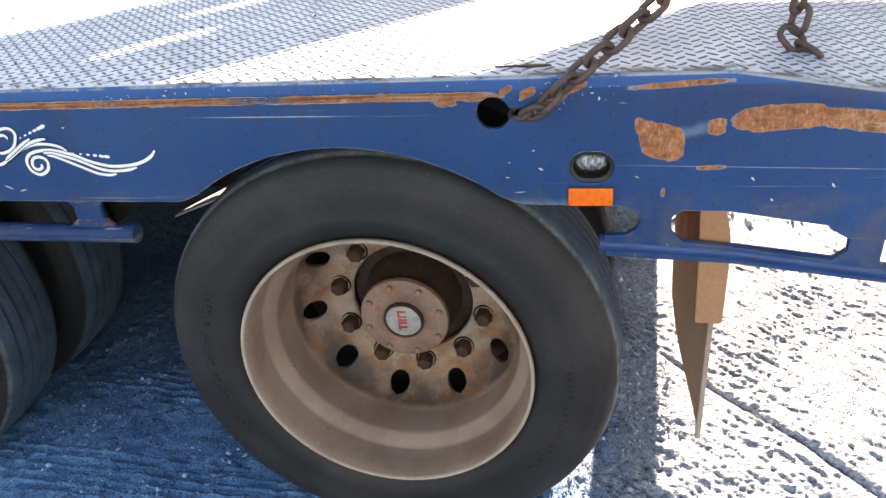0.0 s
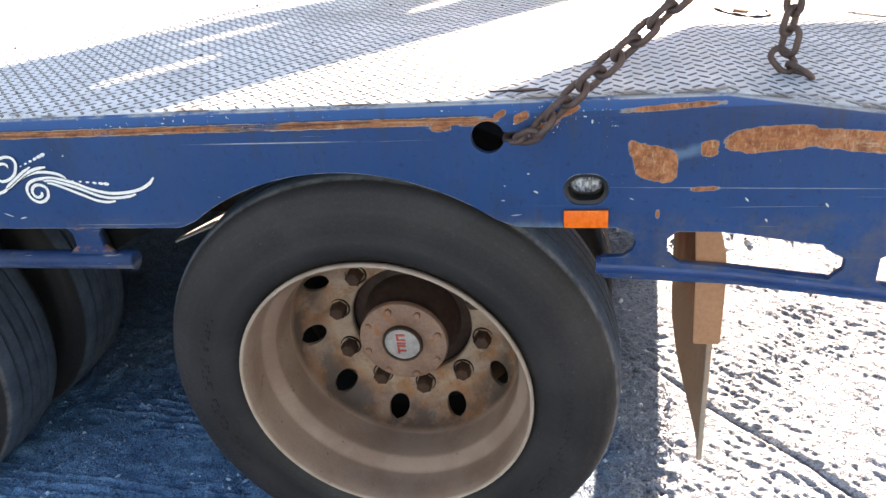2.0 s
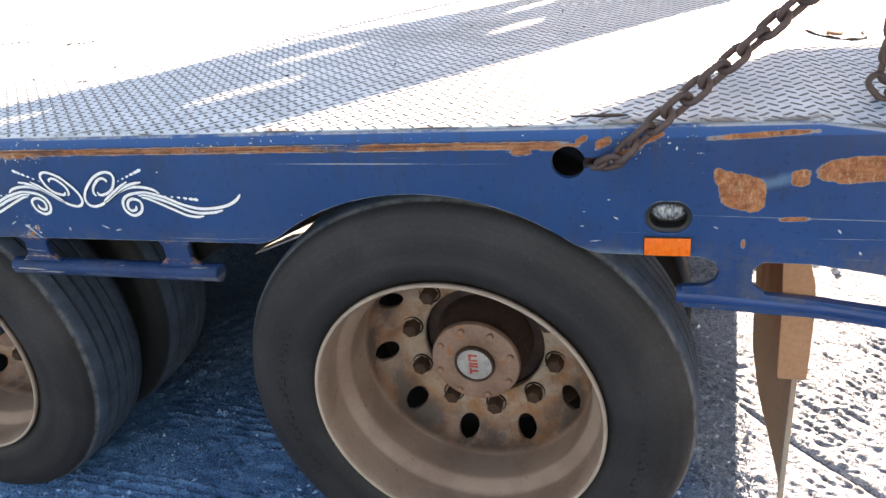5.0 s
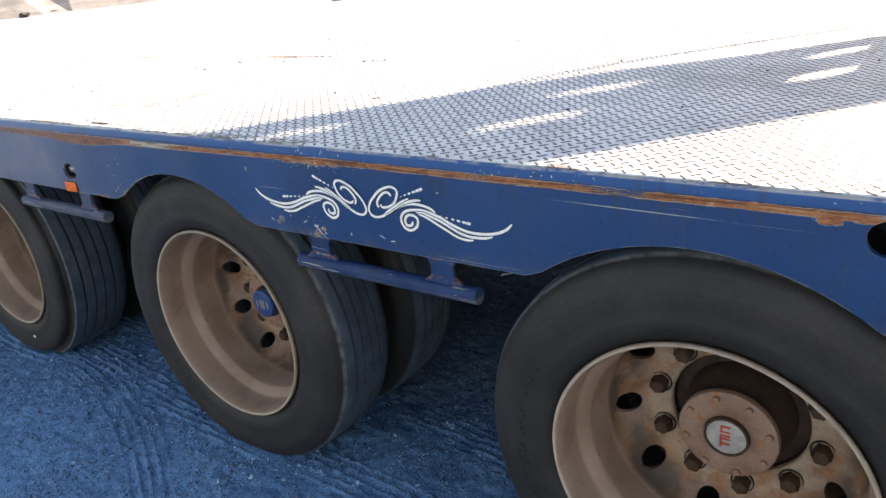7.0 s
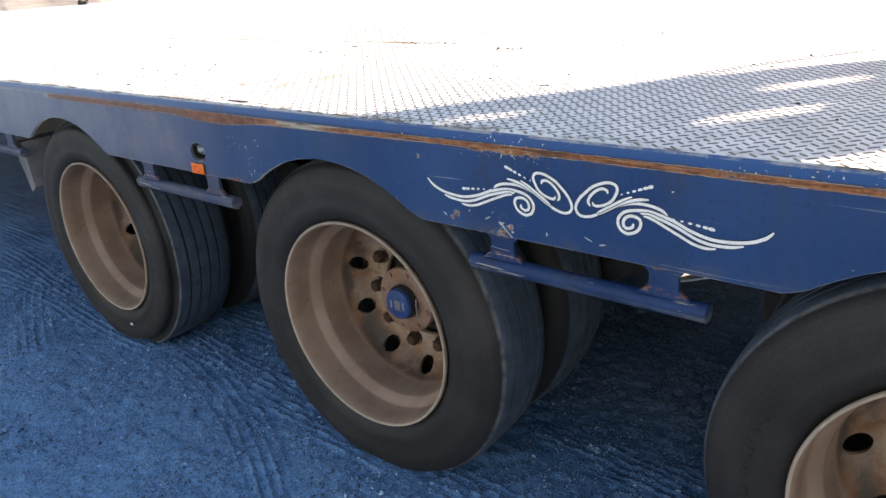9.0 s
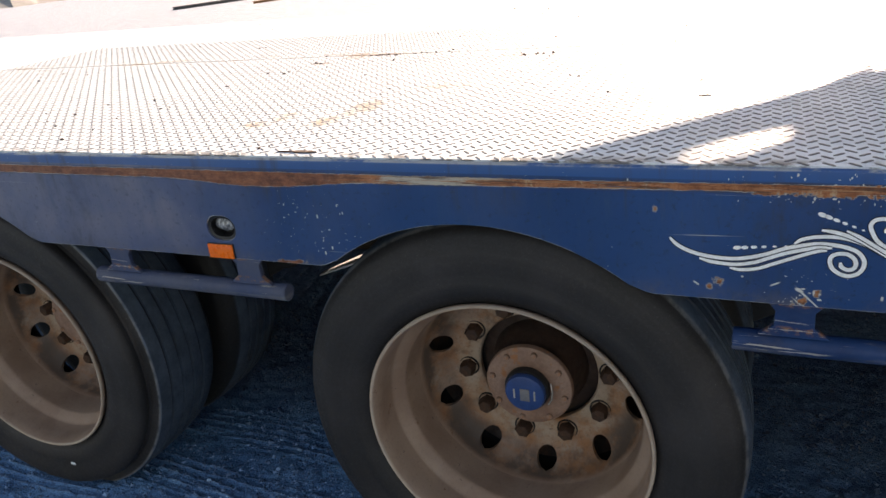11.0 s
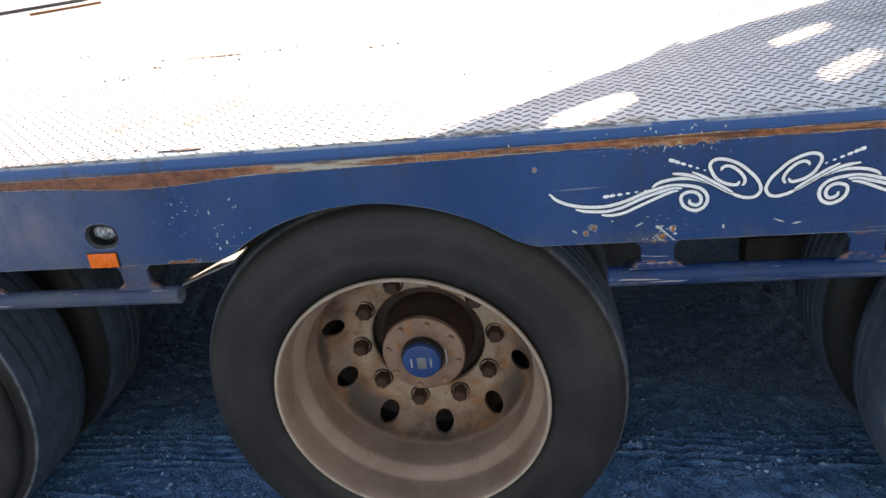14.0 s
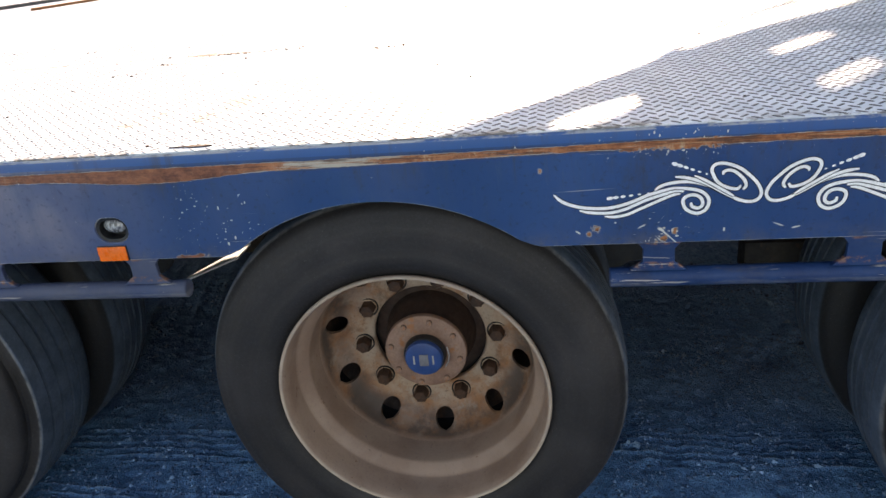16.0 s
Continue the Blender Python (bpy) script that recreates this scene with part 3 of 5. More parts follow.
M_DARK = worn("greasy_black_steel", (0.018, 0.015, 0.014), (0.04, 0.032, 0.028), 0.75, 0.1, 8, 90, 0.001, (0.07, 0.035, 0.02))
M_BARREL = worn("red_brown_hub_steel", (0.030, 0.015, 0.011), (0.058, 0.028, 0.018), 0.75, 0.1, 16, 120, 0.001, (0.03, 0.022, 0.018))
M_CHAIN = worn("brown_chain_steel", (0.072, 0.046, 0.042), (0.130, 0.082, 0.070), 0.6, 0.25, 40, 220, 0.0006, (0.17, 0.085, 0.05))
M_WHITE = worn("white_stripe_paint", (0.86, 0.86, 0.84), (0.92, 0.92, 0.91), 0.5, 0.0, 40, 200, 0.0003, (0.10, 0.12, 0.2), (0.70, 0.74))
M_SHIELD = worn("dusty_grey_plate", (0.13, 0.13, 0.145), (0.21, 0.205, 0.215), 0.8, 0.0, 9, 110, 0.001)
M_INK = worn("dark_outline_paint", (0.004, 0.007, 0.020), (0.008, 0.012, 0.030), 0.5, 0.0, 30, 200, 0.0002)
M_SLIVER = worn("pale_sliver_steel", (0.68, 0.69, 0.72), (0.78, 0.79, 0.82), 0.85, 0.0, 12, 120, 0.001)


def flap_rubber():
    """Brown rubber, splashed pale with dried mud towards its foot."""
    n = Nodes("brown_dusty_flap")
    sep = n.t.nodes.new("ShaderNodeSeparateXYZ")
    n.link(n.co, sep.inputs[0])
    fine = n.noise(140, 4.0, 0.7)
    col = n.mix(n.spread(n.noise(9, 5.0), 0.35, 0.65), (0.27, 0.145, 0.092), (0.38, 0.215, 0.140))
    mud = n.math("ADD", sep.outputs[2], n.math("MULTIPLY", n.math("SUBTRACT", n.noise(11, 6.0, 0.7, stretch=(1, 1, 0.4)), 0.5), 0.5))
    col = n.mix(n.spread(mud, 0.58, 0.36, 0.0, 0.7), col, (0.44, 0.37, 0.30))
    col = n.mix(n.spread(fine, 0.5, 0.72, 0.0, 0.45), col, (0.11, 0.075, 0.055))
    return n.done(col, 0.85, 0.0, n.bump(fine, 0.5, 0.001))


M_FLAP = flap_rubber()
M_FLAPARM = worn("tan_dusty_bracket", (0.38, 0.180, 0.092), (0.45, 0.225, 0.120), 0.75, 0.0, 6, 120, 0.0006)
M_BLACK = worn("black_lamp_rubber", (0.008, 0.008, 0.009), (0.02, 0.02, 0.02), 0.5, 0.0, 20, 200, 0.0004)
M_ORANGE = worn("orange_reflector_plastic", (0.98, 0.150, 0.006), (1.0, 0.175, 0.008), 0.3, 0.0, 10, 240, 0.0004)
M_CAPBLUE = worn("blue_cap_plastic", (0.012, 0.05, 0.17), (0.02, 0.07, 0.22), 0.4, 0.0, 20, 160, 0.0003)
M_CAPGREY = worn("pale_cap_plate", (0.33, 0.31, 0.29), (0.44, 0.41, 0.38), 0.5, 0.1, 30, 160, 0.0003)
M_RED = worn("red_mark_paint", (0.42, 0.05, 0.03), (0.50, 0.08, 0.05), 0.5, 0.0, 30, 160, 0.0002)
M_STONE = grain_stone()
M_GOUGE = worn("dark_rusted_slot", (0.022, 0.012, 0.008), (0.060, 0.026, 0.014), 0.85, 0.0, 30, 160, 0.0008)
M_BOULDER = worn("dark_boulder", (0.035, 0.034, 0.033), (0.07, 0.066, 0.062), 0.9, 0.0, 3, 20, 0.01)
M_PLUG = worn("bright_rust", (0.17, 0.060, 0.018), (0.26, 0.095, 0.030), 0.85, 0.0, 40, 160, 0.001)
M_BANK = worn("grey_gravel_bank", (0.22, 0.215, 0.21), (0.34, 0.335, 0.325), 0.95, 0.0, 0.4, 3, 0.05)


def lens_glass():
    n = Nodes("clear_lamp_lens")
    rib = n.noise(70, 4.0, 0.65, stretch=(2.5, 1, 1.4))
    return n.done(n.mix(n.spread(rib, 0.40, 0.60), (0.10, 0.105, 0.11), (0.40, 0.41, 0.42)), 0.20, 0.2, n.bump(rib, 0.9, 0.004), Coat_Weight=0.6, Coat_Roughness=0.08)


M_LENS = lens_glass()


# ---- builders ----
def thing(name, label, category, at=(0, 0, 0), group="", kind=""):
    ob = new(name)
    ob.location, ob.empty_display_size = at, 0.1
    return tagged(ob, label, category, group, kind)


def part(name, bm, material, parent=None, label="", smooth=35.0):
    me = bpy.data.meshes.new(name)
    bm.to_mesh(me)
    bm.free()
    return part_of(name, me, material, parent, label, smooth)


def part_of(name, me, material, parent=None, label="", smooth=35.0):
    if not me.materials:
        me.materials.append(material)
    if smooth:
        me.polygons.foreach_set("use_smooth", [True] * len(me.polygons))
        me.set_sharp_from_angle(angle=radians(smooth))
    ob = new(name, me)
    ob.parent = parent
    if label:
        ob["label"] = label
    return ob


def box(bm, x0, x1, y0, y1, z0, z1, bevel=0.0, turn=None):
    m = Matrix.Translation(((x0 + x1) / 2, (y0 + y1) / 2, (z0 + z1) / 2))
    if turn:
        m = m @ turn
    got = bmesh.ops.create_cube(bm, size=1, matrix=m @ Matrix.Diagonal((x1 - x0, y1 - y0, z1 - z0, 1)))
    if bevel:
        edges = list({e for v in got["verts"] for e in v.link_edges})
        bmesh.ops.bevel(bm, geom=edges, offset=bevel, segments=2, profile=0.6, affect="EDGES")
    return bm


def slab(*a, **k):
    return box(bmesh.new(), *a, **k)


def lathe(profile, segs=64, closed=False):
    """Turns a profile of (radius, y) about the y axis."""
    bm = bmesh.new()
    rings = []
    for r, y in profile:
        if r < 1e-5:
            rings.append([bm.verts.new((0, y, 0))])
        else:
            rings.append([bm.verts.new((r * math.cos(2 * math.pi * i / segs), y, r * math.sin(2 * math.pi * i / segs))) for i in range(segs)])
    pairs = list(zip(rings, rings[1:]))
    if closed:
        pairs.append((rings[-1], rings[0]))
    for a, b in pairs:
        for i in range(segs):
            j = (i + 1) % segs
            if len(a) == 1:
                bm.faces.new((a[0], b[i], b[j]))
            elif len(b) == 1:
                bm.faces.new((a[i], b[0], a[j]))
            else:
                bm.faces.new((a[i], b[i], b[j], a[j]))
    bmesh.ops.recalc_face_normals(bm, faces=bm.faces)
    return bm


def tube(bm, points, radius, segs=10, caps=True):
    """A round bar along points; radius may be a list."""
    pts = [Vector(p) for p in points]
    rings = []
    side = None
    for i, p in enumerate(pts):
        way = (pts[min(i + 1, len(pts) - 1)] - pts[max(i - 1, 0)]).normalized()
        if side is None:
            side = way.orthogonal().normalized()
        side = (side - way * side.dot(way)).normalized()
        up = way.cross(side)
        r = radius[i] if isinstance(radius, list) else radius
        rings.append([bm.verts.new(p + r * (math.cos(2 * math.pi * k / segs) * side + math.sin(2 * math.pi * k / segs) * up)) for k in range(segs)])
    for a, b in zip(rings, rings[1:]):
        for k in range(segs):
            bm.faces.new((a[k], a[(k + 1) % segs], b[(k + 1) % segs], b[k]))
    if caps:
        bm.faces.new(rings[0][::-1])
        bm.faces.new(rings[-1])
    return bm


def plate(name, outline, holes, y0, y1, bevel=0.0015):
    """A flat plate in the xz plane with holes through it, from y0 to y1."""
    cu = bpy.data.curves.new(name, "CURVE")
    cu.dimensions, cu.fill_mode = "2D", "BOTH"
    cu.extrude, cu.bevel_depth, cu.bevel_resolution = (y1 - y0) / 2 - bevel, bevel, 1
    cu.offset = -bevel
    for loop in [outline, *holes]:
        sp = cu.splines.new("POLY")
        sp.points.add(len(loop) - 1)
        for q, (x, z) in zip(sp.points, loop):
            q.co = (x, z, 0, 1)
        sp.use_cyclic_u = True
    tmp = bpy.data.objects.new(name, cu)
    me = bpy.data.meshes.new_from_object(tmp)
    bpy.data.objects.remove(tmp)
    me.transform(Matrix.Translation((0, (y0 + y1) / 2, 0)) @ Matrix.Rotation(math.pi / 2, 4, "X"))
    me.materials.clear()
    return me


def arc(cx, cz, r, a0, a1, steps=24):
    return [(cx + r * math.cos(radians(a0 + (a1 - a0) * i / steps)), cz + r * math.sin(radians(a0 + (a1 - a0) * i / steps))) for i in range(steps + 1)]


def smooth_line(points, steps=10):
    """Catmull-Rom through points."""
    p = [np.array(q, float) for q in points]
    p = [2 * p[0] - p[1], *p, 2 * p[-1] - p[-2]]
    out = []
    for a, b, c, d in zip(p, p[1:], p[2:], p[3:]):
        for i in range(steps):
            t = i / steps
            out.append(0.5 * (2 * b + (c - a) * t + (2 * a - 5 * b + 4 * c - d) * t * t + (3 * b - a - 3 * c + d) * t ** 3))
    out.append(p[-2])
    return out


# ---- plan of the trailer: x runs to its rear, y across it, z up ----
WIDE = 2.60
DECK = 1.020
HUB_Z = 0.428
WHEELS = (-2.085, -0.685, 0.715)
RIDGE, TAIL, FRONT = 1.327, 2.45, -9.0
FALL = -0.165


def top_z(x):
    return DECK if x <= RIDGE else DECK + (x - RIDGE) * FALL


# ---- ground ----
def soft_noise(x, y, cell, seed):
    rng = np.random.default_rng(seed)
    g = rng.random((257, 257))
    u, v = x / cell, y / cell
    i, j = np.floor(u).astype(int), np.floor(v).astype(int)
    fu, fv = u - i, v - j
    fu, fv = fu * fu * (3 - 2 * fu), fv * fv * (3 - 2 * fv)
    a, b = g[i % 257, j % 257], g[(i + 1) % 257, j % 257]
    c, d = g[i % 257, (j + 1) % 257], g[(i + 1) % 257, (j + 1) % 257]
    return (a * (1 - fu) + b * fu) * (1 - fv) + (c * (1 - fu) + d * fu) * fv - 0.5


def ridges(d, pitch, sharp=3.0):
    """Crests a pitch apart across d, with flat troughs."""
    return np.abs(np.cos(np.pi * d / pitch)) ** sharp


def ground_z(x, y):
    near = np.clip(1.6 - (np.abs(x + 0.5) / 5 + np.abs(y - 0.5) / 4), 0, 1)
    drag = np.clip((x - 1.05) * 5, 0, 1)
    h = 0.012 * soft_noise(x, y, 0.30, 1) + 0.006 * soft_noise(x, y, 0.08, 2) + (0.009 - 0.0065 * drag) * soft_noise(x, y, 0.026, 3)
    # tyre prints along the trailer, in short lengths: thin crests left by the grooves
    zone_mask = np.clip((1.0 - x) * 6, 0, 1)
    ragged = np.clip(0.9 + 1.0 * soft_noise(x, y, 0.07, 22), 0.2, 1.2)
    wave = y + 0.010 * np.sin(5.1 * x) + 0.0015 * np.sin(17 * x) + 0.0035 * soft_noise(x, y, 0.07, 21)
    for mid, seed in ((0.06, 4), (0.40, 14)):
        lane = np.exp(-((y - mid) / 0.088) ** 8)
        runs = np.clip(5.0 * (soft_noise(x + 0.2 * np.floor(y / 0.09), y, 0.30, seed) + 0.25), 0, 1)
        h = h + lane * runs * zone_mask * 0.0055 * ragged * ridges(wave - mid, 0.029, 14.0)
    # prints left by each axle: one lane runs straight on, one swings outward
    for x0, y0, lean, curl, pitch, half, length in ((-1.99, 0.172, -0.07, 0.0, 0.0305, 0.078, 1.10), (-1.85, 0.082, -0.06, -0.25, 0.036, 0.080, 1.40),
                                                    (-3.70, 0.205, -0.06, -0.03, 0.0305, 0.078, 1.00), (-3.05, 0.085, -0.50, 0.10, 0.038, 0.085, 0.80)):
        u = x - x0
        bend = y - (y0 + lean * u + curl * u * u)
        lane = np.exp(-(bend / half) ** 8) * np.clip(6 * u, 0, 1) * np.clip(5 * (length - u), 0, 1)
        firm = np.clip(0.75 + 1.6 * soft_noise(x, y, 0.30, 28) + 0.6 * soft_noise(x, y, 0.06, 33), 0.05, 1.2)
        h = h + lane * 0.0072 * firm * ridges(bend + 0.0018 * soft_noise(x, y, 0.09, 27), pitch, 10.0)
    inside = np.clip((y - 0.48) * 8, 0, 1) * np.clip(3.0 * (soft_noise(x, y, 0.45, 6) + 0.12), 0, 1)
    h = h + inside * zone_mask * 0.0060 * ragged * ridges(x + 0.20 * y + 0.05 * soft_noise(x, y, 0.4, 23), 0.088, 7.0)
    # sunlit side behind the last wheel: long drag marks and one rut
    across, down = 0.735 * x + 0.678 * y, 0.678 * x - 0.735 * y
    lumps = np.clip(1.0 + 1.3 * soft_noise(x, y, 0.16, 7) + 1.0 * soft_noise(x, y, 0.05, 30), 0.3, 1.6)
    streaks = 0.0045 * soft_noise(across, 0.32 * down, 0.0100, 25) + 0.0024 * soft_noise(across, 0.35 * down, 0.030, 29) + 0.0034 * soft_noise(x, 1.4 * y, 0.0098, 26)
    h = h + drag * lumps * streaks * (1 + 0.9 * np.clip((1.37 - x) * 12, 0, 1))
    rut = (x - 1.296) * 0.735 + (y - 0.70) * 0.678 + 0.006 * np.sin(14 * y)
    h = h - 0.011 * np.exp(-(rut / 0.0085) ** 2) * np.clip((x - 1.15) * 4, 0, 1) * np.clip(1.4 + 2 * soft_noise(x, y, 0.12, 9), 0.2, 1)
    return h * near - 0.006


def grow(start, sign, first, end):
    out, step, v = [], first, start
    while abs(v) < end:
        step *= 1.22
        v += sign * step
        out.append(v)
    return out


gx = np.array(grow(-3.4, -1, 0.014, 2500)[::-1] + list(np.arange(-3.4, -2.6, 0.0105)) + list(np.arange(-2.6, 1.05, 0.0075)) + list(np.arange(1.05, 2.41, 0.0045)) + grow(2.4, 1, 0.014, 2500))
gy = np.array(grow(-1.2, -1, 0.014, 2500)[::-1] + list(np.arange(-1.2, -0.32, 0.0085)) + list(np.arange(-0.32, 0.95, 0.0044)) + list(np.arange(0.95, 1.71, 0.0066)) + grow(1.7, 1, 0.014, 2500))
GX, GY = np.meshgrid(gx, gy, indexing="ij")
GZ = ground_z(GX, GY)
nx, ny = len(gx), len(gy)
idx = np.arange(nx * ny).reshape(nx, ny)
quads = np.stack([idx[:-1, :-1], idx[1:, :-1], idx[1:, 1:], idx[:-1, 1:]], -1).reshape(-1, 4)
me = bpy.data.meshes.new("ground")
me.from_pydata(np.stack([GX, GY, GZ], -1).reshape(-1, 3), [], quads.tolist())
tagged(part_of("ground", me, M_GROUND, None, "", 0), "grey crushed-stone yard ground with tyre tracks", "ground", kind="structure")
me.polygons.foreach_set("use_smooth", [True] * len(me.polygons))

# ---- the trailer ----
trailer = thing("lowboy_trailer", "blue three-axle lowboy trailer with pale tread-plate deck, scratched and rusted", "trailer")


def arch(xc):
    a = math.degrees(math.asin((0.800 - 0.429) / 0.474))
    return arc(xc - 0.018, 0.429, 0.474, 180 - a, a, 28)


outline = [(FRONT, 0.80)]
for xc in WHEELS:
    pts = arch(xc)
    outline += [(pts[0][0] - 0.022, 0.7995), (pts[0][0] - 0.008, 0.803), *pts[1:-1], (pts[-1][0] + 0.008, 0.803), (pts[-1][0] + 0.022, 0.7995)]
outline += [(1.172, 0.797), (1.196, 0.787), (1.203, 0.772), (1.198, 0.756), (1.182, 0.744), (1.147, 0.742), (1.150, 0.703)]
outline += [(1.36, 0.692), (1.60, 0.661), (TAIL, 0.56), (TAIL, top_z(TAIL) - 0.03), (RIDGE, DECK - 0.03), (FRONT, DECK - 0.03)]
keyhole = arc(0.969, 0.959, 0.027, 17, 343, 28) + [(1.016, 0.951), (1.022, 0.958), (1.016, 0.967)]
lamp_at = ((1.123, 0.866), (-1.244, 0.866))


def stadium(cx, cz, hx, hz, n=10):
    r = hz
    return arc(cx + hx - r, cz, r, -90, 90, n) + arc(cx - hx + r, cz, r, 90, 270, n)


cut_a = [(1.253, 0.752), (1.253, 0.778), (1.268, 0.790), (1.340, 0.789), (1.488, 0.766), (1.496, 0.757), (1.524, 0.742), (1.524, 0.722), (1.504, 0.703), (1.345, 0.7255), (1.274, 0.732)]
cut_b = [(1.575, 0.700), (1.575, 0.742), (1.590, 0.752), (1.700, 0.738), (1.720, 0.724), (1.720, 0.700), (1.700, 0.686), (1.592, 0.688)]
holes = [keyhole, cut_a[::-1], cut_b[::-1]] + [stadium(x, z, 0.036, 0.027) for x, z in lamp_at]
rail = part_of("side_rail", plate("side_rail", outline, holes, 0.0, 0.014), M_RAIL, trailer, "blue painted side rail with rust line and scrapes")

# rubbed top edge of the rail, bent back under the deck
bm = bmesh.new()
prof = [(0.0, -0.030), (0.0, -0.009), (0.0008, -0.0045), (0.0035, -0.0028), (0.0075, -0.0028), (0.0075, -0.030)]
rings = []
for x in [FRONT, *np.arange(-3.5, 1.30, 0.1), RIDGE - 0.02, RIDGE, RIDGE + 0.02, 1.5, 1.65, 2.0, TAIL]:
    lift = -0.0015 if abs(x - RIDGE) < 0.001 else 0.0
    rings.append([bm.verts.new((x, y, top_z(x) + z + lift)) for y, z in prof])
for a, b in zip(rings, rings[1:]):
    for k in range(len(prof)):
        m = (k + 1) % len(prof)
        bm.faces.new((a[k], b[k], b[m], a[m]))
bmesh.ops.recalc_face_normals(bm, faces=bm.faces)
part("edge_strip", bm, M_RAIL, trailer, "rubbed blue top edge with chips")

# far rail, plain
far_outline = [(FRONT, 0.86), (1.15, 0.86), (1.16, 0.72), (TAIL, 0.56), (TAIL, top_z(TAIL) - 0.004), (RIDGE, DECK - 0.004), (FRONT, DECK - 0.004)]
part_of("side_rail", plate("far_rail", far_outline, [], WIDE - 0.014, WIDE), M_BLUE, trailer)

# deck plates
bm = bmesh.new()
for y0, y1 in ((0.0080, 1.1665), (1.1735, WIDE - 0.02)):
    box(bm, FRONT, RIDGE, y0, y1, DECK - 0.008, DECK)
    vs = [bm.verts.new((x, y, top_z(x) + dz)) for x in (RIDGE, TAIL) for y in (y0, y1) for dz in (-0.008, 0.0)]
    for f in ((0, 1, 3, 2), (4, 6, 7, 5), (0, 4, 5, 1), (2, 3, 7, 6), (1, 5, 7, 3), (0, 2, 6, 4)):
        bm.faces.new([vs[k] for k in f])
bmesh.ops.recalc_face_normals(bm, faces=bm.faces)
part("deck", bm, M_DECK, trailer, "pale tread-plate deck, scuffed and rust-stained", 0)

# raised tread lugs in a herringbone
def lugs():
    p = 0.0165
    ms = np.arange(int(-3.3 / p), int(2.1 / p))
    ns = np.arange(int(0.022 / p), int(1.75 / p))
    M, N = np.meshgrid(ms, ns, indexing="ij")
    keep = (M + N) % 2 == 0
    M, N = M[keep], N[keep]
    x, y = M * p, N * p
    keep = (np.abs(x - RIDGE) > 0.006) & (np.abs(y - 1.17) > 0.010)
    x, y, M = x[keep], y[keep], M[keep]
    turn = np.where(M % 2 == 0, 1, -1) * radians(45) + np.random.normal(0, 0.02, len(x))
    long, half, high = 0.0122, 0.0034, 0.00115
    ring = [(-1.0, 0), (-0.72, -1), (0.72, -1), (1.0, 0), (0.72, 1), (-0.72, 1)]
    base = np.array([(a * long, b * half, 0) for a, b in ring] + [(0.80 * a * long, 0.50 * b * half, high) for a, b in ring])
    c, s = np.cos(turn)[:, None], np.sin(turn)[:, None]
    vx = base[:, 0] * c - base[:, 1] * s + x[:, None]
    vy = base[:, 0] * s + base[:, 1] * c + y[:, None]
    slope = np.where(vx > RIDGE, (vx - RIDGE) * FALL, 0)
    vz = DECK + slope + base[:, 2] - 0.0002
    verts = np.stack([vx, vy, vz], -1).reshape(-1, 3)
    f = np.array([(k, (k + 1) % 6, 6 + (k + 1) % 6, 6 + k) for k in range(6)] + [(6, 7, 10, 11), (7, 8, 9, 10)])
    faces = (f[None] + 12 * np.arange(len(x))[:, None, None]).reshape(-1, 4)
    me = bpy.data.meshes.new("tread_relief")
    me.from_pydata(verts, [], faces.tolist())
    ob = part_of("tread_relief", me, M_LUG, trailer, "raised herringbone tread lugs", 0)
    ob["kind"] = "stuff"


lugs()


# step bars and their brackets under the rail
def step_bar(cx, paint):
    step = new("step_bar")
    step.parent, step.location = trailer, (cx, 0, 0)
    bm = bmesh.new()
    tube(bm, [(-0.271, 0.017, 0.7235), (-0.269, 0.017, 0.7235), (0.249, 0.017, 0.7235), (0.251, 0.017, 0.7235)], [0.0170, 0.0190, 0.0190, 0.0170], 20)
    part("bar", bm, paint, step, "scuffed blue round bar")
    for tx in (-0.183, 0.170):
        shape = [(tx - 0.052, 0.742), (tx - 0.042, 0.750), (tx - 0.029, 0.760), (tx - 0.028, 0.786), (tx - 0.041, 0.802), (tx - 0.042, 0.806),
                 (tx + 0.042, 0.806), (tx + 0.041, 0.802), (tx + 0.028, 0.786), (tx + 0.029, 0.760), (tx + 0.042, 0.750), (tx + 0.052, 0.742)]
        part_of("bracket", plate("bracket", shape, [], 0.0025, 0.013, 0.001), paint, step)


step_bar(0.010, M_BLUE)
step_bar(-1.370, M_STEP_GREY)
step_bar(-2.78, M_STEP_GREY)


# marker lamps and reflectors
for x, z in lamp_at:
    lamp = new("marker_lamp")
    lamp.parent, lamp.location = trailer, (x, 0.0, z)
    bm = bmesh.new()
    ring_o, ring_i = stadium(0, 0, 0.0355, 0.0265, 14), stadium(0, 0, 0.029, 0.0205, 14)
    loops = [[bm.verts.new((px, y, pz)) for px, pz in ring] for ring, y in ((ring_o, 0.004), (ring_i, 0.005), (ring_i, 0.030))]
    for a, b in zip(loops, loops[1:]):
        for k in range(len(a)):
            m = (k + 1) % len(a)
            bm.faces.new((a[k], a[m], b[m], b[k]))
    bm.faces.new(loops[-1])
    bmesh.ops.recalc_face_normals(bm, faces=bm.faces)
    part("grommet", bm, M_BLACK, lamp, "black rubber grommet")
    bm = bmesh.new()
    bmesh.ops.create_uvsphere(bm, u_segments=32, v_segments=16, radius=1)
    bmesh.ops.transform(bm, matrix=Matrix.Translation((0.0, 0.020, 0.004)) @ Matrix.Diagonal((0.027, 0.012, 0.0165, 1)), verts=bm.verts)
    part("lens", bm, M_LENS, lamp, "clear lamp lens")
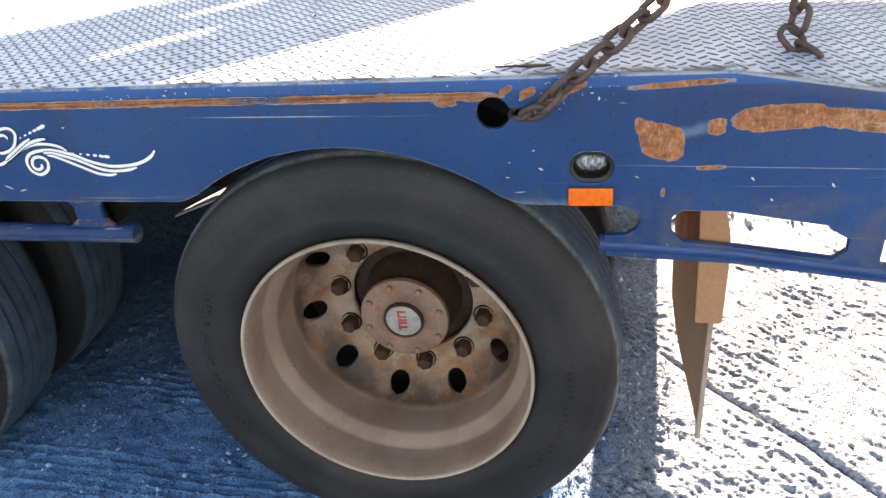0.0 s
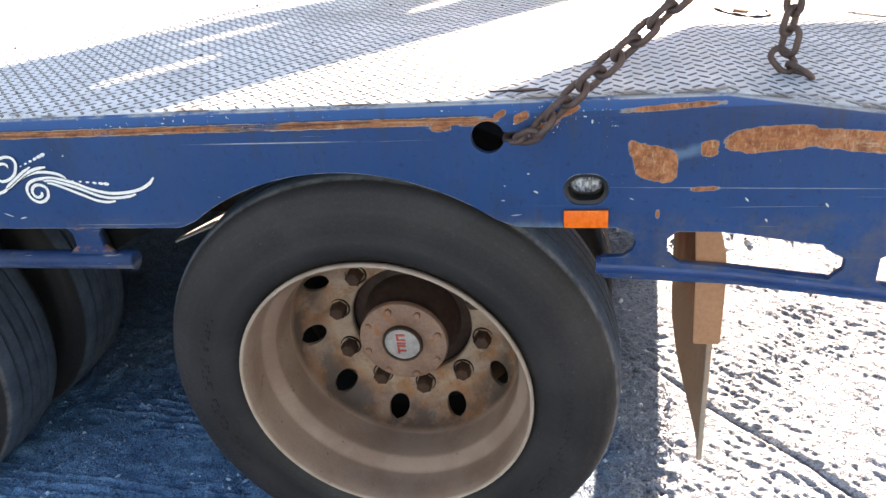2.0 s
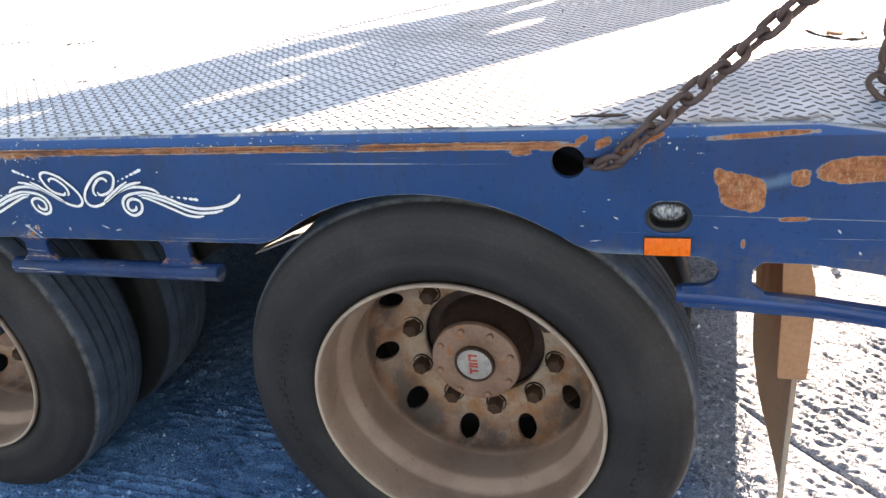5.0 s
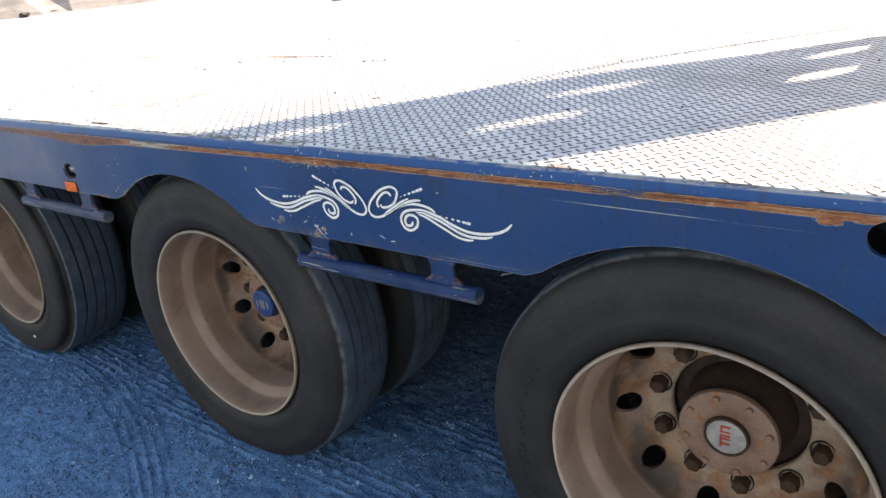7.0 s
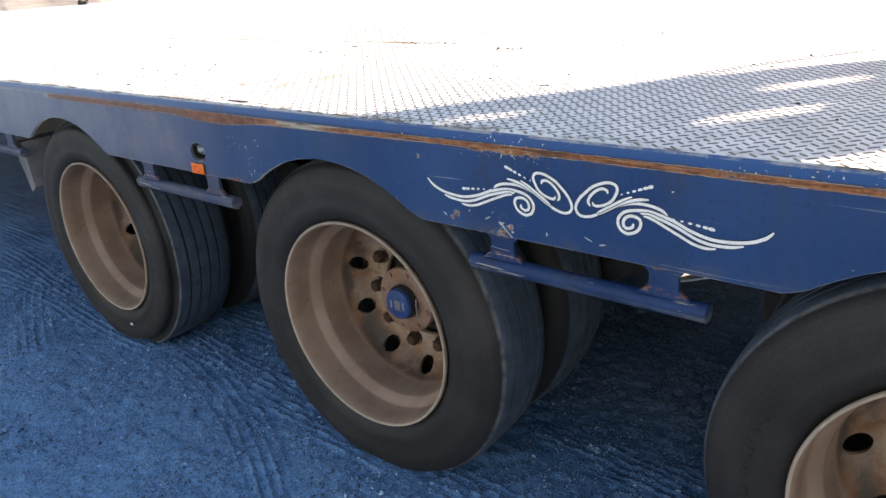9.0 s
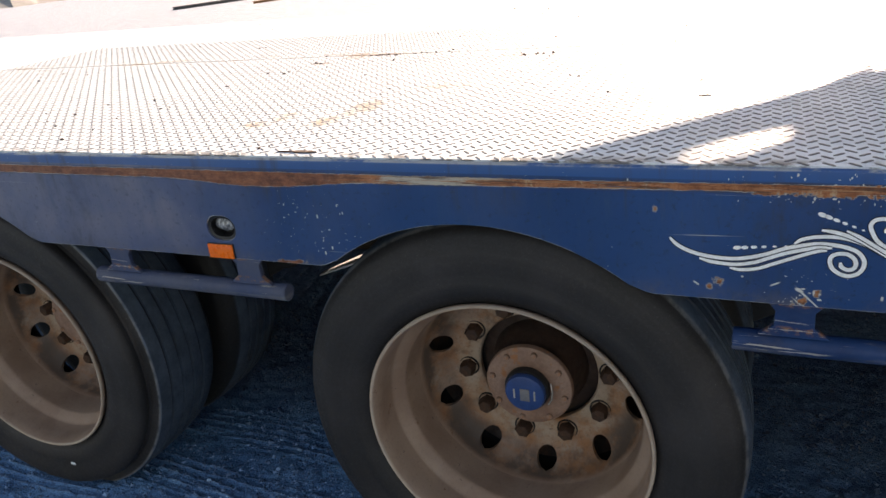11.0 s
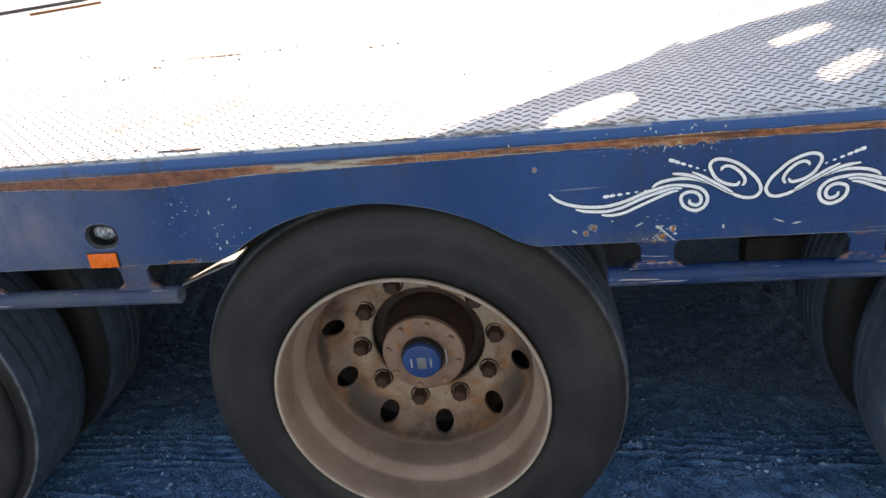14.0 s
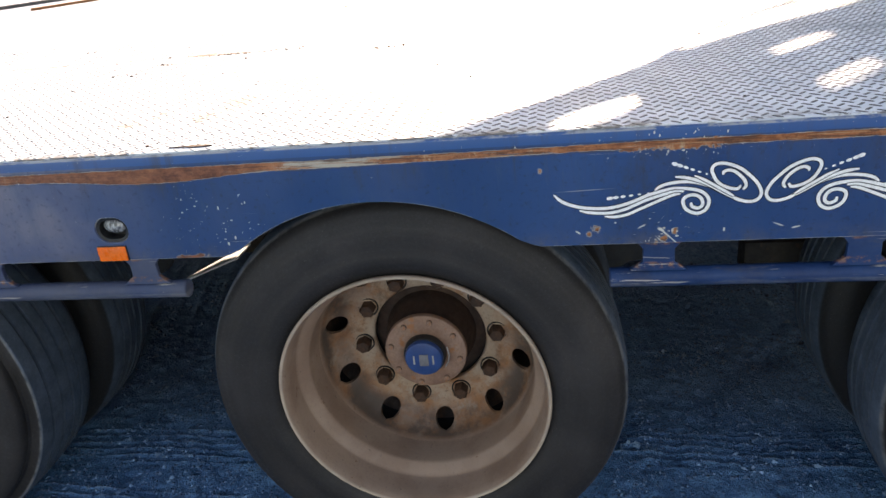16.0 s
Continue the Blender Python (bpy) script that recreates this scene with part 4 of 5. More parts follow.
for x0, x1 in ((1.087, 1.158), (-1.284, -1.222)):
    ref = new("reflector")
    ref.parent, ref.location = trailer, ((x0 + x1) / 2, 0, 0.8165)
    h = (x1 - x0) / 2
    part("backing", slab(-h - 0.001, h + 0.001, -0.003, -0.0005, -0.0165, 0.0165, bevel=0.001), M_BLACK, ref)
    part("face", slab(-h, h, -0.0065, -0.003, -0.0155, 0.0155, bevel=0.0012), M_ORANGE, ref, "orange reflector face")

# white painted scrollwork, mirrored about its middle
STROKES = [
    ([(-361, 902), (-349, 890), (-329, 880), (-303, 874), (-270, 872), (-244, 876), (-219, 884), (-193, 895), (-156, 904), (-134, 904), (-115, 901), (-101, 895), (-92, 884), (-91, 872), (-97, 861), (-109, 856), (-121, 859), (-131, 867),
      (-135, 879), (-132, 887), (-122, 891), (-112, 890), (-104, 884), (-101, 875), (-104, 868), (-111, 866), (-119, 870), (-121, 877)], 3.9),
    ([(-316, 870), (-297, 865), (-264, 863), (-238, 868), (-219, 876), (-193, 887), (-155, 898), (-134, 899)], 3.7),
    ([(-271, 857), (-254, 855), (-231, 859), (-206, 870), (-158, 891), (-140, 895)], 3.5),
    ([(-184, 903), (-175, 910), (-159, 915), (-137, 917), (-116, 915), (-94, 908), (-72, 896), (-56, 887), (-40, 879), (-24, 875), (-12, 877), (-5, 885), (-5, 895), (-12, 909), (-25, 923), (-40, 936), (-59, 945), (-74, 948), (-85, 945),
      (-89, 937), (-86, 927), (-79, 915), (-68, 906), (-55, 901), (-44, 900), (-39, 906)], 3.7),
    ([(-70, 927), (-69, 932), (-62, 935), (-51, 932), (-39, 922), (-32, 912), (-31, 904), (-35, 898)], 3.6),
    ([(-150, 927), (-134, 925), (-116, 920), (-97, 912), (-78, 901), (-62, 891), (-48, 883)], 3.7),
    ([(-118, 928), (-100, 919), (-81, 907), (-62, 895), (-50, 887)], 3.3),
]
DOTS = [((-151, 950), (-97, 929), 6, 4.6), ((-262, 891), (-195, 898), 6, 4.4)]
scroll = new("scrollwork")
scroll.parent = trailer
for mirror in (1, -1):
    for k, (line, wide) in enumerate(STROKES):
        pts = smooth_line(line, 10)
        n = len(pts)
        for name, extra, off, mat in (("stroke_outline", 1.5, -0.0005 - 0.0004 * k, M_INK), ("stroke", 0.0, -0.0007 - 0.0004 * k, M_WHITE)):
            bm = bmesh.new()
            left, right = [], []
            for i, q in enumerate(pts):
                d = pts[min(i + 1, n - 1)] - pts[max(i - 1, 0)]
                d = d / max(1e-6, np.hypot(*d))
                w = wide * min(1.0, 0.55 + 0.05 * i, 0.60 + 0.05 * (n - 1 - i)) * 0.77 + extra
                a, b = q + w * np.array((-d[1], d[0])), q - w * np.array((-d[1], d[0]))
                left.append(bm.verts.new((mirror * a[0] / 1000, off, a[1] / 1000)))
                right.append(bm.verts.new((mirror * b[0] / 1000, off, b[1] / 1000)))
            for i in range(n - 1):
                bm.faces.new((left[i], right[i], right[i + 1], left[i + 1]) if mirror < 0 else (left[i], left[i + 1], right[i + 1], right[i]))
            part(name, bm, mat, scroll, "", 0)
    for p0, p1, count, size in DOTS:
        bm = bmesh.new()
        for i in range(count):
            t = (i / (count - 1)) ** 1.15
            cx, cz = p0[0] + (p1[0] - p0[0]) * t, p0[1] + (p1[1] - p0[1]) * t
            s = size * (1 - 0.62 * t)
            ang = math.atan2(p1[1] - p0[1], p1[0] - p0[0])
            ring = []
            for k in range(14):
                u, v = 1.35 * s * math.cos(2 * math.pi * k / 14), 0.75 * s * math.sin(2 * math.pi * k / 14)
                ring.append(bm.verts.new((mirror * (cx + u * math.cos(ang) - v * math.sin(ang)) / 1000, -0.0008, (cz + u * math.sin(ang) + v * math.cos(ang)) / 1000)))
            bm.faces.new(ring if mirror > 0 else ring[::-1])
        part("dots", bm, M_WHITE, scroll, "", 0)


# ---- wheels ----
TYRE_R = 0.465


def tyre_mesh(outer_y, width, name, stepped=False):
    """Rib tyre about the y axis, flattened where it stands."""
    o, w = outer_y, width
    prof = [(0.289, o + 0.040), (0.294, o + 0.030), (0.302, o + 0.020), (0.318, o + 0.010), (0.345, o + 0.0015), (0.350, o + 0.0035), (0.375, o), (0.400, o + 0.002),
            (0.418, o + 0.005), (0.422, o + 0.0085), (0.434, o + 0.012), (0.445, o + 0.020), (0.4525, o + 0.030), (0.457, o + 0.040)]
    if stepped:
        prof = prof[:8] + [(0.418, o + 0.005), (0.428, o + 0.012), (0.4315, o + 0.022), (0.4300, o + 0.034), (0.4340, o + 0.040), (0.4480, o + 0.041), (0.4560, o + 0.043)]
    y0, y1 = o + 0.046, o + w - 0.046
    ribs = 5
    rw = (y1 - y0) / ribs
    for k in range(ribs):
        a, b = y0 + k * rw, y0 + (k + 1) * rw
        crown = [TYRE_R - 0.0045 * (2 * abs((q - y0) / (y1 - y0) - 0.5)) ** 2 for q in (a, b)]
        g0, g1 = (0.0048 if k else 0.0), (0.0048 if k < ribs - 1 else 0.0)
        if k:
            prof += [(crown[0] - 0.012, a + 0.0036), (crown[0], a + g0)]
        else:
            prof += [(crown[0], a)]
        prof += [(crown[1], b - g1)]
        if k < ribs - 1:
            prof += [(crown[1] - 0.012, b - 0.0036)]
    e = o + w
    prof += [(0.457, e - 0.040), (0.4525, e - 0.030), (0.445, e - 0.020), (0.430, e - 0.008), (0.375, e), (0.318, e - 0.010), (0.289, e - 0.040)]
    bm = lathe(prof, 112)
    floor = -HUB_Z + 0.003
    for v in bm.verts:
        if v.co.z < floor + 0.02:
            sink = max(0.0, floor + 0.02 - v.co.z)
            side = v.co.y - (o + w / 2)
            v.co.y += 0.18 * sink * (1 if side > 0 else -1) * (abs(side) / (w / 2))
            v.co.z = max(v.co.z, floor) if v.co.z > floor else floor
    me = bpy.data.meshes.new(name)
    bm.to_mesh(me)
    bm.free()
    return me


TYRE_OUT = tyre_mesh(0.024, 0.256, "tyre")
TYRE_STEP = tyre_mesh(0.024, 0.300, "stepped_tyre", True)
TYRE_IN = tyre_mesh(0.340, 0.262, "inner_tyre")


def rim_mesh(start):
    """Deep dish disc wheel with ten hand holes; start: the angle of the first hole."""
    prof = [(0.293, 0.050), (0.3000, 0.041), (0.3005, 0.034), (0.2985, 0.0305), (0.2940, 0.0318), (0.2905, 0.039), (0.2880, 0.050), (0.2872, 0.080), (0.2862, 0.108),
            (0.2850, 0.1125), (0.2815, 0.1155), (0.2650, 0.1330), (0.2625, 0.1370), (0.2615, 0.1430), (0.2612, 0.170), (0.2608, 0.200), (0.2605, 0.212)]
    bm = lathe(prof, 80)
    # the disc, with round hand holes, drawn as rings between hole and sector edge
    DISC_R, BORE, HOLE_C, HOLE, IN_R = 0.2605, 0.1405, 0.2310, 0.0243, 0.1985

    def disc_y(r):
        if r > 0.205:
            return 0.212 + 0.076 * (max(0.0, 0.2605 - r) / 0.0555) ** 0.46
        return 0.288 + 0.008 * min(1.0, (0.205 - r) / 0.05)

    for k in range(10):
        mid = start + 36 * k
        lo, hi = radians(mid - 18), radians(mid + 18)
        rim_pts = []
        for t in np.linspace(lo, hi, 9):
            rim_pts.append((DISC_R, t))
        for r in np.linspace(DISC_R, IN_R, 7)[1:]:
            rim_pts.append((r, hi))
        for t in np.linspace(hi, lo, 9)[1:]:
            rim_pts.append((IN_R, t))
        for r in np.linspace(IN_R, DISC_R, 7)[1:-1]:
            rim_pts.append((r, lo))
        cx, cz = HOLE_C * math.cos(radians(mid)), HOLE_C * math.sin(radians(mid))
        out_xy = [(r * math.cos(t), r * math.sin(t)) for r, t in rim_pts]
        angs = [math.atan2(z - cz, x - cx) for x, z in out_xy]
        rows = []
        for f in (1.0, 0.66, 0.33, 0.0):
            row = []
            for (x, z), a in zip(out_xy, angs):
                hx, hz = cx + HOLE * math.cos(a), cz + HOLE * math.sin(a)
                px, pz = hx + (x - hx) * f, hz + (z - hz) * f
                row.append(bm.verts.new((px, disc_y(math.hypot(px, pz)), pz)))
            rows.append(row)
        rows.append([bm.verts.new((cx + (HOLE - 0.001) * math.cos(a), disc_y(math.hypot(cx + HOLE * math.cos(a), cz + HOLE * math.sin(a))) + 0.010, cz + (HOLE - 0.001) * math.sin(a))) for a in angs])
        for a, b in zip(rows, rows[1:]):
            for i in range(len(a)):
                j = (i + 1) % len(a)
                bm.faces.new((a[i], a[j], b[j], b[i]))
        inner = []
        for r in (IN_R, 0.175, 0.160, 0.1440):
            inner.append([bm.verts.new((r * math.cos(t), disc_y(r), r * math.sin(t))) for t in np.linspace(lo, hi, 9)])
        inner.append([bm.verts.new((BORE * math.cos(t), 0.299, BORE * math.sin(t))) for t in np.linspace(lo, hi, 9)])
        inner.append([bm.verts.new((BORE * math.cos(t), 0.313, BORE * math.sin(t))) for t in np.linspace(lo, hi, 9)])
        for a, b in zip(inner, inner[1:]):
            for i in range(8):
                bm.faces.new((a[i], a[i + 1], b[i + 1], b[i]))
    bmesh.ops.remove_doubles(bm, verts=bm.verts, dist=0.0004)
    bmesh.ops.recalc_face_normals(bm, faces=bm.faces)
    return bm


def disc_face(r):
    """Depth of the flat middle of the disc."""
    return 0.288 + 0.008 * min(1.0, (0.205 - r) / 0.05)


def nut_mesh():
    bm = bmesh.new()
    prof = [(0.0, -0.027), (0.0155, -0.027), (0.0195, -0.022), (0.0195, 0.002)]
    rings = []
    for r, y in prof[1:]:
        rings.append([bm.verts.new((r * math.cos(math.pi * k / 3), y, r * math.sin(math.pi * k / 3))) for k in range(6)])
    bm.faces.new(rings[0])
    for a, b in zip(rings, rings[1:]):
        for k in range(6):
            m = (k + 1) % 6
            bm.faces.new((a[k], a[m], b[m], b[k]))
    bmesh.ops.recalc_face_normals(bm, faces=bm.faces)
    me = bpy.data.meshes.new("nut")
    bm.to_mesh(me)
    bm.free()
    return me


NUT = nut_mesh()
SEAT = bpy.data.meshes.new("nut_seat")
bm = lathe([(0, 0.004), (0.0205, 0.004), (0.0225, -0.003), (0.0245, -0.0035), (0.0252, 0.001)], 20)
bm.to_mesh(SEAT)
bm.free()
BOLT = bpy.data.meshes.new("bolt")
bm = lathe([(0, -0.007), (0.006, -0.007), (0.0075, -0.005), (0.0075, 0.0)], 8)
bm.to_mesh(BOLT)
bm.free()


def wheel(xc, start, cap, y=0.0, z=HUB_Z, hub_in=0.072):
    w = new("wheel")
    w.parent, w.location = trailer, (xc, y, z)
    w["label"] = {"plate": "outer dual wheel with tan rim and red-marked hub plate", "counter": "outer dual wheel with tan rim and blue hub cap", "plain": "outer dual wheel with tan rim and bare hub"}[cap]
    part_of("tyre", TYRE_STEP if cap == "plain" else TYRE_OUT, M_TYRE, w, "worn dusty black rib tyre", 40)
    part("rim", rim_mesh(start), M_RIM, w, "dusty tan deep-dish rim with rust stains")
    for k in range(10):
        a = radians(start + 18 + 36 * k)
        n = part_of("wheel_nut", NUT, M_NUT, w)
        n.location = (0.1690 * math.cos(a), 0.293, 0.1690 * math.sin(a))
        n.rotation_euler = (0, 0.7 * k, 0)
        # dark disc round each nut, coloured for the shade of its recess
        seat = part_of("nut_seat", SEAT, M_DARK, w)
        seat.location = (0.1690 * math.cos(a), disc_face(0.169), 0.1690 * math.sin(a))
    hub_at = new("hub_unit")
    hub_at.parent, hub_at.location = w, (0, hub_in, 0)
    bm = lathe([(0, 0.171), (0.054, 0.171), (0.060, 0.168), (0.089, 0.171), (0.0975, 0.174), (0.0995, 0.178), (0.0995, 0.186), (0.092, 0.190)], 56)
    hub = part("hub", bm, M_HUB, hub_at, "rust-stained hub with bolted face plate")
    part("hub_barrel", lathe([(0.092, 0.189), (0.096, 0.215), (0.108, 0.240), (0.114, 0.275), (0.139, 0.279), (0.1395, 0.33)], 56), M_BARREL, hub_at, "dark rusty hub barrel")
    for k in range(8):
        a = radians(start + 10 + 45 * k)
        b = part_of("hub_bolt", BOLT, M_HUB, hub_at)
        b.location = (0.084 * math.cos(a), 0.172, 0.084 * math.sin(a))
    if cap == "plate":
        bm = lathe([(0, 0.1655), (0.039, 0.1655), (0.0405, 0.166), (0.0405, 0.172)], 40)
        part("cap_plate", bm, M_CAPGREY, hub_at, "pale round hub plate with red mark")
        bm = lathe([(0.0395, 0.170), (0.0398, 0.162), (0.0440, 0.162), (0.0460, 0.171)], 40)
        part("cap_ring", bm, M_NUT, hub_at)
        bm = bmesh.new()
        box(bm, -0.012, -0.007, 0.1644, 0.1656, 0.008, 0.026)
        box(bm, -0.012, 0.008, 0.1642, 0.1654, 0.021, 0.026)
        box(bm, -0.012, 0.008, 0.1642, 0.1654, 0.0085, 0.0125)
        box(bm, -0.012, 0.008, 0.1642, 0.1654, -0.0005, 0.0045)
        box(bm, -0.012, 0.008, 0.1642, 0.1654, -0.0075, -0.003)
        box(bm, -0.007, 0.008, 0.1640, 0.1652, -0.019, -0.0145)
        box(bm, -0.012, -0.007, 0.1642, 0.1654, -0.025, -0.0095)
        part("red_mark", bm, M_RED, hub_at, "worn red mark", 0)
    elif cap == "counter":
        bm = lathe([(0, 0.138), (0.038, 0.138), (0.0435, 0.140), (0.0460, 0.144), (0.0460, 0.152), (0.043, 0.155), (0.043, 0.174)], 40)
        part("hub_cap", bm, M_CAPBLUE, hub_at, "blue plastic hub distance counter")
        part("cap_collar", lathe([(0.044, 0.1535), (0.0490, 0.1535), (0.0510, 0.157), (0.0510, 0.174)], 40), M_BLACK, hub_at, "black collar under the cap")
        part("counter_window", slab(-0.010, 0.012, 0.1365, 0.1382, -0.017, 0.014, bevel=0.001), M_SHIELD, hub_at, "grey display window")
        part("print_bar", slab(-0.025, -0.021, 0.1374, 0.1382, -0.013, 0.011), M_CAPGREY, hub_at, "", 0)
        part("print_bar", slab(0.021, 0.025, 0.1374, 0.1382, -0.013, 0.011), M_CAPGREY, hub_at, "", 0)
        bm = bmesh.new()
        tube(bm, [(0.055, 0.160, 0.022), (0.060, 0.152, 0.004), (0.056, 0.158, -0.018), (0.046, 0.164, -0.036)], 0.0016, 8)
        part("wire", bm, M_CAPGREY, hub_at, "thin bright wire")
    for piece in list(hub_at.children):
        piece.parent = w
        piece.location.y += hub_in
    bpy.data.objects.remove(hub_at)
    # brake drum behind the disc
    bm = lathe([(0.139, 0.340), (0.21, 0.35), (0.215, 0.37), (0.215, 0.52), (0.19, 0.53)], 48)
    part("brake_drum", bm, M_DARK, w)
    return w


def inner_wheel(xc, flip=False, inset=0.0):
    w = new("inner_wheel")
    w.parent = trailer
    w.matrix_basis = pose(xc, WIDE if flip else inset, HUB_Z, 0, 0, 180 if flip else 0)
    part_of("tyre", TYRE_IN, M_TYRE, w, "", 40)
    part("rim", lathe([(0.29, 0.345), (0.27, 0.36), (0.25, 0.40), (0.25, 0.50), (0.29, 0.535)], 48), M_RIM, w)
    return w


w3 = wheel(WHEELS[2] + 0.009, 6, "plate", -0.036, HUB_Z, 0.042)
bm = bmesh.new()
for k in range(26):
    for first in (-38, 152):
        if k % 7 == 6:
            continue
        a = radians(first + 2.3 * k)
        m = Matrix.Translation((0.372 * math.cos(a), 0.0244, 0.372 * math.sin(a))) @ Matrix.Rotation(-a, 4, "Y")
        for dx, wx in ((-0.007, 0.003), (0.0, 0.004), (0.007, 0.003)):
            if (k + int(dx * 1000)) % 3:
                bmesh.ops.create_cube(bm, size=1, matrix=m @ Matrix.Translation((dx, 0, 0)) @ Matrix.Diagonal((wx, 0.0024, 0.0085, 1)))
marks = part("moulded_lettering", bm, M_TYRE, w3, "worn raised lettering on the sidewall", 0)
marks["kind"] = "stuff"
wheel(WHEELS[1] + 0.006, 23, "counter", -0.004, HUB_Z + 0.003, 0.050)
w1 = wheel(WHEELS[0], 20, "plain")
part("paint_mark", slab(0.074, 0.092, 0.0245, 0.0290, -0.352, -0.344, bevel=0.002), M_WHITE, w1)
for xc in WHEELS:
    inner_wheel(xc, False, 0.040 if xc < -2 else 0.0)
    inner_wheel(xc, True)
    far = new("wheel")
    far.parent = trailer
    far.matrix_basis = pose(xc, WIDE, HUB_Z, 0, 0, 180)
    part_of("tyre", TYRE_OUT, M_TYRE, far, "", 40)
    part("rim", rim_mesh(0), M_RIM, far)
    bm = bmesh.new()
    tube(bm, [(xc, 0.30, HUB_Z), (xc, WIDE - 0.30, HUB_Z)], 0.065, 20)
    part("axle", bm, M_DARK, trailer)

# ---- frame under the deck ----
for y in (0.86, WIDE - 0.86):
    bm = slab(FRONT, 1.35, y - 0.06, y + 0.06, 0.955, 0.985)
    low = 0.58 if y < 1 else 0.70
    box(bm, FRONT, 1.35, y - 0.008, y + 0.008, low + 0.02, 0.955)
    box(bm, FRONT, 1.35, y - 0.06, y + 0.06, low, low + 0.02)
    part("main_beam", bm, M_DARK, trailer)
for k, x in enumerate(np.arange(-8.6, 1.4, 0.46)):
    bm = slab(x - 0.03, x + 0.03, 0.03, WIDE - 0.03, 0.985, 1.010)
    box(bm, x - 0.005, x + 0.005, 0.03, WIDE - 0.03, 0.90, 0.985)
    part("cross_member", bm, M_DARK, trailer)
for x in (-1.99, -1.25, 0.15, 1.05):
    bm = slab(x - 0.07, x + 0.07, 0.70, 0.82, 0.54, 0.98, bevel=0.006)
    part("hanger", bm, M_DARK, trailer)
for xc in WHEELS:
    bm = bmesh.new()
    box(bm, xc - 0.55, xc + 0.10, 0.72, 0.80, 0.36, 0.46, bevel=0.01)
    part("trailing_arm", bm, M_DARK, trailer)
    part("air_spring", lathe([(0, -0.11), (0.10, -0.11), (0.125, -0.07), (0.105, 0.0), (0.125, 0.07), (0.10, 0.11), (0, 0.11)], 28), M_BLACK, trailer).matrix_basis = pose(xc - 0.34, 0.64, 0.80, 90, 0, 0)
# unseen plate added to block the sun, slotted to light each pale bar
gaps = [[(x - 0.180, 0.4720), (x - 0.080, 0.5070), (x + 0.028, 0.5560), (x + 0.028, 0.5765), (x - 0.060, 0.5260), (x - 0.180, 0.4755)] for x in (0.0, -1.40)]
blocker = [(FRONT, 0.13), (1.02, 0.13), (1.02, 0.62), (FRONT, 0.62)]
part_of("blocker_plate", plate("blocker_plate", blocker, gaps, 1.495, 1.505, 0.001), M_DARK, trailer)
# pale bars added in place of slivers of sunlit ground
for x in (0.0, -1.40):
    bm = bmesh.new()
    vs = [bm.verts.new((x + px, y, pz + dz)) for px, pz, deep in ((-0.245, 0.309, 0.016), (-0.01, 0.410, 0.056)) for y in (0.90 - deep, 0.90 + deep) for dz in (-0.006, 0.0)]
    for f in ((0, 1, 3, 2), (4, 6, 7, 5), (0, 4, 5, 1), (2, 3, 7, 6), (1, 5, 7, 3), (0, 2, 6, 4)):
        bm.faces.new([vs[k] for k in f])
    bmesh.ops.recalc_face_normals(bm, faces=bm.faces)
    part("sliver_bar", bm, M_SLIVER, trailer, "pale slanting bar added for a sliver of sunlit ground", 0)
    # dark rounded plate, also placed to screen the pale bar from ahead
    shape = arc(x - 0.165, 0.56, 0.085, 90, -90, 16) + [(x - 0.30, 0.40), (x - 0.30, 0.645)]
    part_of("brake_shield", plate("brake_shield", shape[::-1], [], 0.588, 0.606, 0.005), M_BLACK, trailer)
# unseen low beam added on the far side to keep sun off the ground
part("far_blocker", slab(FRONT, 1.02, WIDE - 0.07, WIDE - 0.03, 0.02, 0.58, bevel=0.006), M_DARK, trailer)
# unseen far plate added to cast the shade strip behind the last wheel
bm = slab(1.262, 1.415, 2.16, 2.175, 0.02, 0.80, bevel=0.003)
box(bm, 1.00, 1.262, 2.16, 2.175, 0.02, 0.42)
part("flap_bracket", bm, M_FLAPARM, trailer)
# unseen block added to close a lit gap in that strip
part("low_blocker", lathe([(0, -0.09), (0.07, -0.09), (0.085, -0.07), (0.085, 0.07), (0.07, 0.09), (0, 0.09)], 20), M_DARK, trailer).matrix_basis = pose(1.15, 1.84, 0.24, 0, 0, 90)
bm = bmesh.new()
tube(bm, [(1.139, 0.013, 0.7215), (1.20, 0.013, 0.7195), (1.36, 0.013, 0.7080), (1.60, 0.013, 0.6760), (TAIL - 0.01, 0.013, 0.5750)], 0.0155, 20)
part("foot_bar", bm, M_EDGE, trailer, "blue round bar along the foot of the tail")
# tail: end beam under the sloping deck
part("end_beam", slab(TAIL - 0.05, TAIL, 0.014, WIDE - 0.014, 0.58, top_z(TAIL) - 0.009, bevel=0.006), M_BLUE, trailer)


# mud flap behind the last wheel and the shield ahead of the first
bm = bmesh.new()
rows = []
for z in np.linspace(0.80, 0.20, 17):
    s = (0.80 - z) / 0.6
    rows.append([bm.verts.new((1.350 + 0.004 * s - 2.2 * max(0.0, z - 0.70) ** 2 + 0.010 * math.sin(3 * s + 4 * y) * min(1.0, max(0.0, 3 * (y - 0.14))), y, z - 0.05 * (y - 0.13) * s)) for y in np.linspace(0.13 - 0.03 * (1 - s), 0.70, 8)])
for a, b in zip(rows, rows[1:]):
    for i in range(7):
        bm.faces.new((a[i], a[i + 1], b[i + 1], b[i]))
bmesh.ops.solidify(bm, geom=bm.faces[:], thickness=0.009)
part("mud_flap", bm, M_FLAP, trailer, "stiff brown dusty mud flap")
